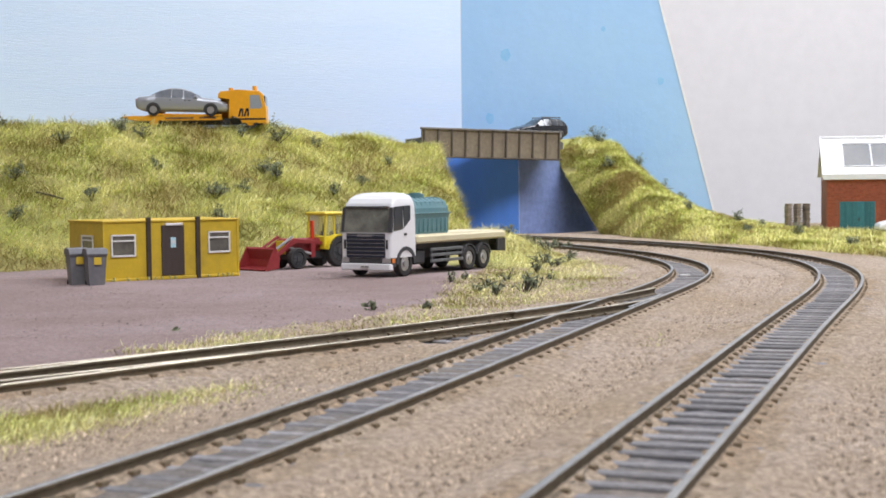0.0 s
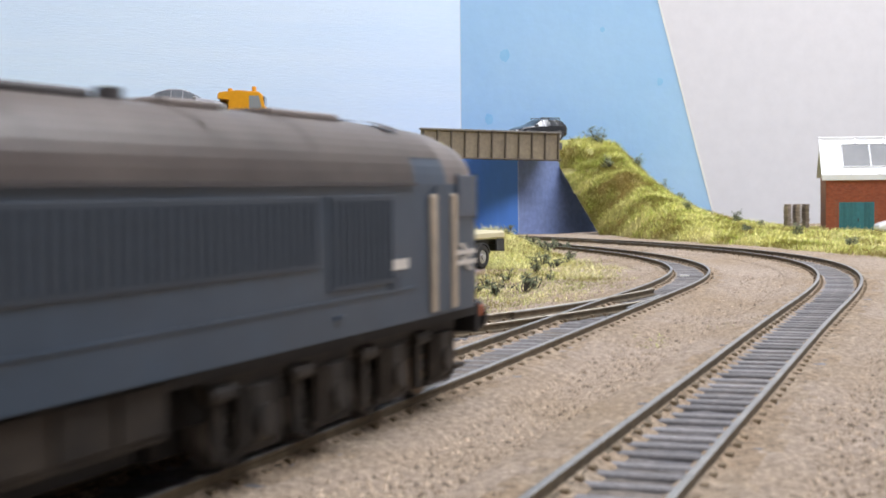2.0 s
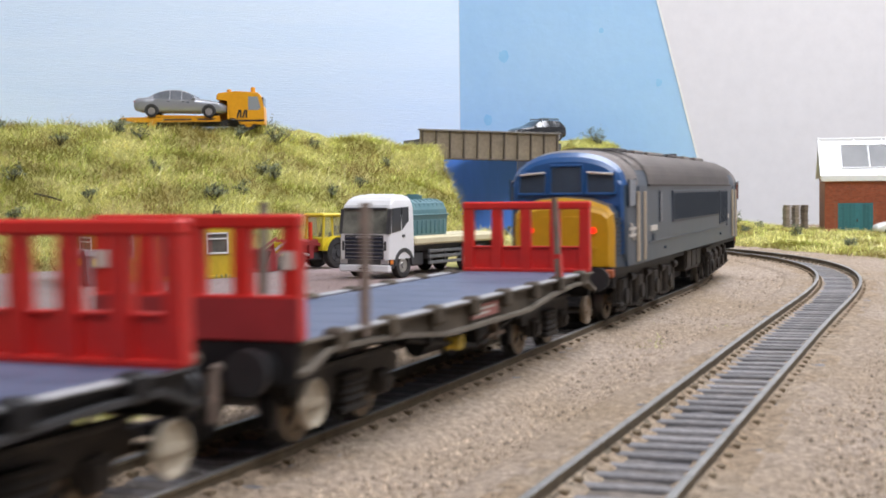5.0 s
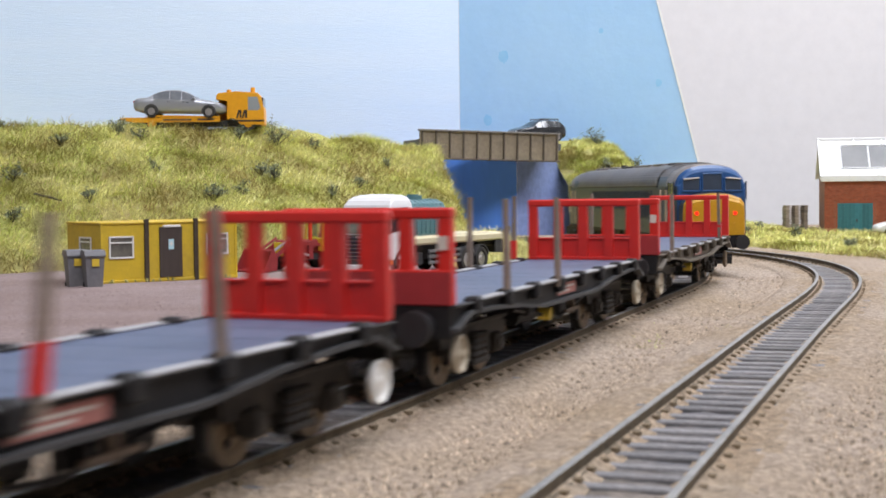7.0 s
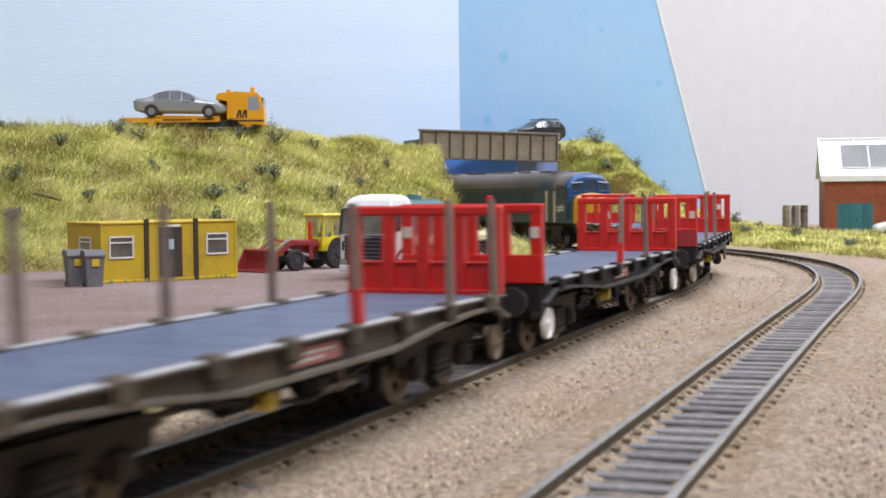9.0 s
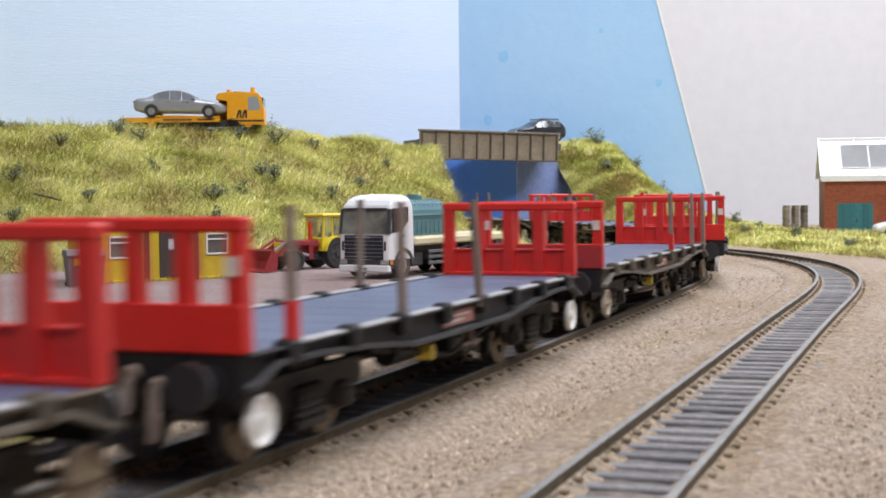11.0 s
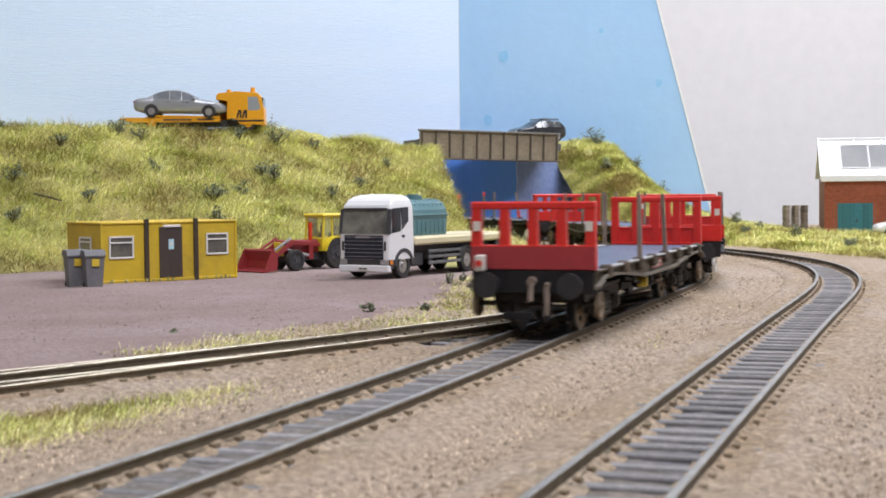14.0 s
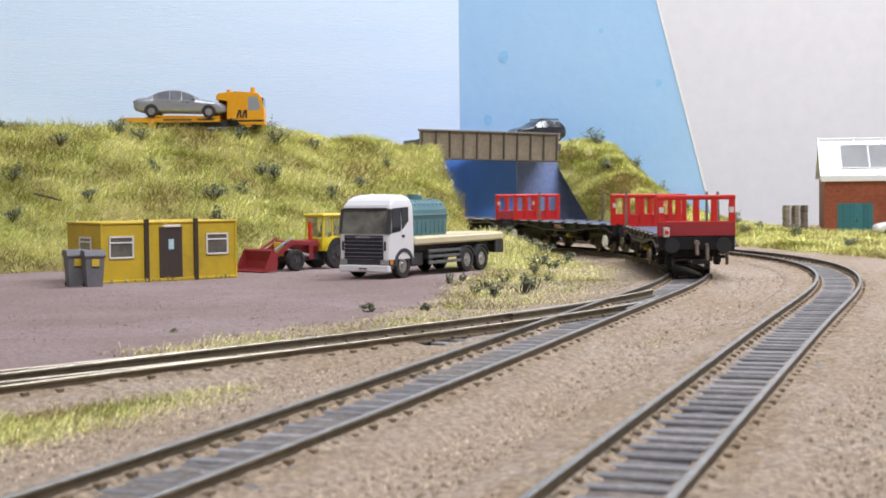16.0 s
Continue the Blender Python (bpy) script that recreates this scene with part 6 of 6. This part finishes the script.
def sow(prefix, rows, label, lmin, lmax, width, lean, seed):
    for k, (rs, m, nm) in enumerate(zip(sort_places(rows, seed), (M_STRAW, M_GREEN, M_OLIVE), ("straw", "green", "olive"))):
        blades("grass_" + nm, rs, m, label, lmin, lmax, width, lean, seed * 7 + k)


def bank_z(x, y):
    h = bank_height(x, y)
    return GROUND - 2 + h + (6 * lump(x, y, 0.02, 2) + 5 * lump(x, y, 0.05, 5) + 1.6 * lump(x, y, 0.13, 9)) * min(1, h / 15)


def bush(x, y, z, size, seed, lean=0.0, leaves=70, twigs=9):
    rnd = random.Random(seed)
    th = thing("bush", at(x, y, z), "small dark grey-green scrub bush with bare twigs", "bush", "scrub bushes")
    bt, bl = bmesh.new(), bmesh.new()
    for i in range(twigs):
        a = rnd.uniform(0, 2 * math.pi)
        r = size * rnd.uniform(0.35, 1.0)
        el = rnd.uniform(0.15, 1.1)
        mid = Vector((math.cos(a) * r * 0.5 * math.cos(el), math.sin(a) * r * 0.5 * math.cos(el), r * 0.6 * math.sin(el) + size * 0.12))
        tip = mid + Vector((rnd.uniform(-0.4, 0.4), rnd.uniform(-0.4, 0.4), rnd.uniform(-0.1, 0.5))) * r
        rod(bt, (0, 0, -1.0), mid, 0.32, 4, 0.24)
        rod(bt, mid, tip, 0.24, 4, 0.12)
        for k in range(max(2, leaves // twigs)):
            f = rnd.uniform(0.0, 1.1)
            p = mid.lerp(tip, f) + Vector((rnd.gauss(0, 1), rnd.gauss(0, 1), rnd.gauss(0, 0.8))) * size * 0.10
            u = Vector((rnd.gauss(0, 1), rnd.gauss(0, 1), rnd.gauss(0, 1))).normalized()
            w = u.orthogonal().normalized()
            s = rnd.uniform(0.55, 1.25)
            vs = [bl.verts.new(p + u * s * 1.3), bl.verts.new(p + w * s * 0.5), bl.verts.new(p - u * s * 1.3), bl.verts.new(p - w * s * 0.5)]
            bl.faces.new(vs)
    tagged(part("branch_work", bt, M_TWIG, th), kind="stuff")
    tagged(part("foliage", bl, M_BUSH, th), kind="stuff")


TOP_RIGHT = ((105, 1395, 87), (150, 1400, 90), (177, 1400, 84), (195, 1400, 64), (212, 1400, 45), (241, 1400, 21), (275, 1385, 7), (330, 1330, -1), (440, 1230, -3))
LOW_RIGHT = ((146.5, 1270, -5), (158, 1215, -5), (172, 1150, -5), (190, 1090, -5), (205, 1040, -5), (226, 970, -5), (245, 880, -5), (268, 815, -5), (440, 760, -5))


def right_point(a, b):
    k = a * 8
    i = min(7, int(k))
    f = k - i
    t = Vector(TOP_RIGHT[i]).lerp(Vector(TOP_RIGHT[i + 1]), f)
    l = Vector(LOW_RIGHT[i]).lerp(Vector(LOW_RIGHT[i + 1]), f)
    p = l.lerp(t, b)
    bulge = math.sin(math.pi * min(1, b))
    p.z += (4.0 + 3 * lump(p.x, p.y, 0.06, 9)) * bulge * min(1, a * 6) * (1 if a < 0.6 else max(0.15, 1 - (a - 0.6) * 3))
    return p


def bank_right():
    bm = bmesh.new()
    skin(bm, [[tuple(right_point(i / 64, j / 24)) for j in range(25)] for i in range(65)], closed=False)
    tagged(part("grass_bank_right", bm, M_EARTH, smooth=True), "small grass bank beside the bridge running down to the verge", "embankment", kind="structure")


def yard_edge(x, y):
    """Positive on the grass side between the yard and the tracks."""
    line = np.interp(y, (380, 430, 470, 560, 640, 740, 800, 860, 900, 1100), (-88, -52, -22, -2, 4, 24, 30, 14, 2, -20))
    return x - line


def mound_z(x, y):
    """A low grassy rise between the yard's end and the curve of the main line."""
    clear = max(0, min(1, (MAIN.near(x, y) - 19) / 22))
    return 15.0 * math.exp(-((x - 34) / 34) ** 2 - ((y - 925) / 105) ** 2) * clear


def mound():
    grid_sheet("grass_mound", -50, 110, 50, 680, 1150, 90, lambda x, y: GROUND - 0.3 + mound_z(x, y), M_EARTH, "low grassy mound behind the lorry", "mound",
               keep=lambda x, y: mound_z(x, y) > 0.6)


def greenery():
    mound()
    rnd = random.Random(21)
    # the long bank
    rows = []
    for _ in range(210000):
        x, y = rnd.uniform(-420, 62), rnd.uniform(600, 1190)
        if x / y < -0.36 or bank_height(x, y) < 0.6 or (y > 905 + 0.617 * (x + 330) + 25 and x < -60):
            continue
        if bank_height(x, y) > 90.5 and rnd.random() < 0.6:
            continue
        rows.append((x, y, bank_z(x, y) - 0.4, 0.15, -0.55))
    sow("bank", rows, "matted green and straw static grass on the bank", 4.0, 12.0, 0.17, 2.6, 3)
    # right bank and verge
    rows = []
    for _ in range(70000):
        a, b = rnd.random(), rnd.random() ** 0.9
        p = right_point(a, b)
        if lump(p.x, p.y, 0.05, 17) + 0.5 * (1 - b) < -0.35:
            continue
        rows.append((p.x, p.y, p.z - 0.3, 0.2, -0.4))
    sow("verge", rows, "rough straw and green grass on the verge", 3.0, 7.5, 0.2, 1.9, 5)
    # grass between the yard and the tracks, thinning into the ballast
    rows = []
    for _ in range(120000):
        x, y = rnd.uniform(-120, 130), rnd.uniform(360, 1180)
        if x / y > 0.16:
            continue
        e = yard_edge(x, y)
        m = min(MAIN.near(x, y), SIDING.near(x, y))
        if m < 19 or e < -8 or MAIN.point(np.interp(y, (380, 1100), (250, 1000)))[0] < x - 40:
            continue
        d = min(1, (e + 8) / 26) * min(1, (m - 19) / 16)
        if d + 0.7 * lump(x, y, 0.045, 13) - 0.05 < rnd.random() * 0.9:
            continue
        rows.append((x, y, GROUND - 0.4 + mound_z(x, y), 0.0, -0.1))
    sow("lawn", rows, "patchy short pale grass beside the tracks", 1.4, 4.2, 0.11, 2.2, 8)
    # tufts in the near ballast on the left and along the right-hand track
    rows = []
    for cx, cy, rx, ry, n in ((-88, 262, 30, 30, 11000), (-62, 284, 40, 22, 2500), (-105, 225, 20, 22, 4000), (86, 408, 5, 10, 160), (158, 528, 5, 10, 120), (-70, 300, 26, 14, 2600)):
        for _ in range(n):
            x, y = rnd.gauss(cx, rx * 0.5), rnd.gauss(cy, ry * 0.5)
            if min(MAIN.near(x, y), SIDING.near(x, y), LOOP.near(x, y)) < 15:
                continue
            rows.append((x, y, GROUND - 0.5, 0.0, -0.1))
    sow("tuft", rows, "short pale green grass tufts in the ballast", 1.4, 4.6, 0.075, 2.2, 11)
    # scrub
    spots = ((-117, 985, 73, 15), (-113, 938, 52, 12), (-122, 936, 54, 9), (-302, 905, 84, 13), (-292, 905, 84, 9), (-222, 948, 84, 12), (-206, 950, 84, 8), (-146, 884, 37, 11), (-214, 838, 35, 9),
             (-186, 898, 54, 8), (-260, 836, 47, 9), (-248, 796, 25, 9), (-58, 986, 54, 8), (-92, 1008, 75, 8), (-142, 976, 75, 9), (-140, 858, 23, 10), (-75, 944, 42, 7), (-40, 1040, 70, 7), (-130, 905, 42, 9), (-250, 905, 80, 8))
    for i, (x, y, z, s) in enumerate(spots):
        bush(x, y - 3, bank_z(x, y - 3) + 1.2, s * 1.3, 100 + i, leaves=190 if s > 10 else 100, twigs=14 if s > 10 else 10)
    for i, (a, b, s) in enumerate(((0.155, 0.97, 15), (0.17, 0.93, 12), (0.17, 0.62, 12), (0.37, 0.86, 11), (0.55, 0.95, 10), (0.60, 0.85, 8), (0.52, 0.4, 7), (0.7, 0.5, 8), (0.66, 0.25, 6), (0.8, 0.35, 8), (0.86, 0.2, 7), (0.92, 0.4, 8), (0.78, 0.6, 6), (0.9, 0.12, 6))):
        p = right_point(a, b)
        bush(p.x, p.y, p.z + 0.8, s * 1.3, 200 + i, leaves=150, twigs=12)
    for i, (x, y, s) in enumerate(((44, 905, 9), (58, 880, 9), (56, 766, 11), (60, 740, 9), (48, 700, 9), (34, 566, 9), (40, 590, 8), (84, 934, 12), (22, 552, 8), (19, 600, 7), (4, 636, 6), (10, 655, 6), (-25, 487, 4), (-6, 490, 4.5), (-83, 420, 3), (74, 800, 8), (77, 960, 10), (66, 860, 10), (30, 640, 7), (50, 640, 6), (-28, 500, 3.5), (14, 575, 6))):
        bush(x, y, GROUND - 0.2 + mound_z(x, y), s, 300 + i, leaves=60 if s > 7 else 24, twigs=11 if s > 7 else 7)
    # a fallen stick on the bank
    st = thing("stick", at(-236, 826, bank_z(-236, 826) + 3.4, 4), "dark fallen stick lying on the bank", "stick")
    part("stem", rods(((-9, 0, 2.4), (0, 0.4, 0.4), 0.75), ((0, 0.4, 0.4), (7, 0.2, -1.8), 0.6), n=7), M_TWIG, st)
    # long dry stalks behind the lorry and at the foot of the bank
    rows = []
    for _ in range(5200):
        x, y = rnd.gauss(24, 26), rnd.uniform(770, 1080)
        if MAIN.near(x, y) < 24 or yard_edge(x, y) < -14:
            continue
        rows.append((x, y, GROUND - 0.4 + mound_z(x, y), 0.0, -0.1))
    blades("dry_stalks", rows, M_STRAW, "long dry straw stalks behind the lorry", 3.0, 9.5, 0.09, 1.9, 91)
    # small stones lying about the yard
    rng = np.random.default_rng(14)
    n = 5000
    y = 400 + 420 * rng.random(n) ** 1.3
    x = -0.34 * y + rng.random(n) * 0.36 * y
    keep = [i for i in range(n) if -200 < yard_edge(x[i], y[i]) < 4 and bank_height(x[i], y[i]) < 0.5]
    x, y = x[keep], y[keep]
    n = len(x)
    r = 0.10 + 0.34 * rng.random(n) ** 5
    octa = np.array([(1, 0, 0), (0, 1, 0), (-1, 0, 0), (0, -1, 0), (0, 0, 1)], float)
    jit = 1 + 0.5 * (rng.random((n, 5, 3)) - 0.5)
    v = (octa[None] * jit * r[:, None, None] + np.stack([x, y, np.full(n, GROUND + 0.55)], 1)[:, None]).reshape(-1, 3) * MM
    base = (np.arange(n) * 5)[:, None]
    tris = np.concatenate([base + np.array(t) for t in ((0, 1, 4), (1, 2, 4), (2, 3, 4), (3, 0, 4))])
    me = bpy.data.meshes.new("yard_grit")
    me.from_pydata(v.tolist(), [], tris.tolist())
    me.materials.append(M_GRIT)
    tagged(new("yard_grit", me), "small dark stones scattered on the yard", "grit", kind="stuff")
    # loose grains over the ballast near the camera
    rng = np.random.default_rng(4)
    n = 60000
    y = 130 + 520 * rng.random(n) ** 1.6
    x = (rng.random(n) * 0.72 - 0.36) * y * 1.02
    keep = [i for i in range(n) if min(MAIN.near(x[i], y[i]), LOOP.near(x[i], y[i])) > 11.5 and (yard_edge(x[i], y[i]) > -10 or y[i] < 330)]
    x, y = x[keep], y[keep]
    n = len(x)
    r = 0.16 + 0.5 * rng.random(n) ** 4
    octa = np.array([(1, 0, 0), (0, 1, 0), (-1, 0, 0), (0, -1, 0), (0, 0, 1)], float)
    jit = 1 + 0.45 * (rng.random((n, 5, 3)) - 0.5)
    z = np.array([max(ground_height(a, b), -4.2 if min(MAIN.near(a, b), LOOP.near(a, b)) < 18 else -9) for a, b in zip(x, y)])
    v = (octa[None] * jit * r[:, None, None] + np.stack([x, y, z], 1)[:, None]).reshape(-1, 3) * MM
    base = (np.arange(n) * 5)[:, None]
    tris = np.concatenate([base + np.array(t) for t in ((0, 1, 4), (1, 2, 4), (2, 3, 4), (3, 0, 4))])
    me = bpy.data.meshes.new("ballast_grains")
    me.from_pydata(v.tolist(), [], tris.tolist())
    me.materials.append(M_STONE)
    tagged(new("ballast_grains", me), "loose fine ballast grains", "ballast", kind="stuff")
    # scraps of white paper by the track
    for x, y, r in ((119, 770, 20), (107, 644, 70), (112, 632, 10), (96, 980, 0)):
        th = thing("paper_scrap", at(x, y, -2.5, r), "small crumpled scrap of white paper", "litter", "paper scraps by the track")
        bm = bmesh.new()
        slab(bm, [(-2.4, -0.8), (-0.6, -1.2), (2.2, -0.5), (2.6, 0.7), (0.4, 1.2), (-2.0, 0.9)], "z", 0, 0.7, bevel=0.1)
        part("sheet", bm, M_FRAME, th)


# ---- build ----
room()
boards()
ground()
bank()
bank_right()
bridge()
yard_things()
road_things()
far_things()
LOCO, WAGONS = train_things()
greenery()
tracks()


def motions():
    cars = [(LOCO, LAST_REAR + 5 * PITCH + 202, 63, 217)]
    cars += [(car, LAST_REAR + (5 - i) * PITCH + SLACK[i], 27, 144) for i, car in enumerate(WAGONS)]
    for car, rear, p0, p1 in cars:
        walk(car, [(t, car_pose(rear + SPEED * t, p0, p1)) for t in TIMES])
        for bog, pivot, other in BOGIES:
            if bog.parent != car:
                continue
            rows = []
            for t in TIMES:
                s = rear + SPEED * t + pivot
                _, _, th = MAIN.point(s)
                body = car_pose(rear + SPEED * t, p0, p1).to_euler().z
                turn = (th - body + math.pi) % (2 * math.pi) - math.pi
                rows.append((t, at(pivot, 0, 0, math.degrees(turn))))
            walk(bog, rows)
    for ob, r, x in WHEELSETS:
        walk(ob, [(t, at(x, 0, r, 0, 0, math.degrees(SPEED * t / r))) for t in TURNS])


motions()
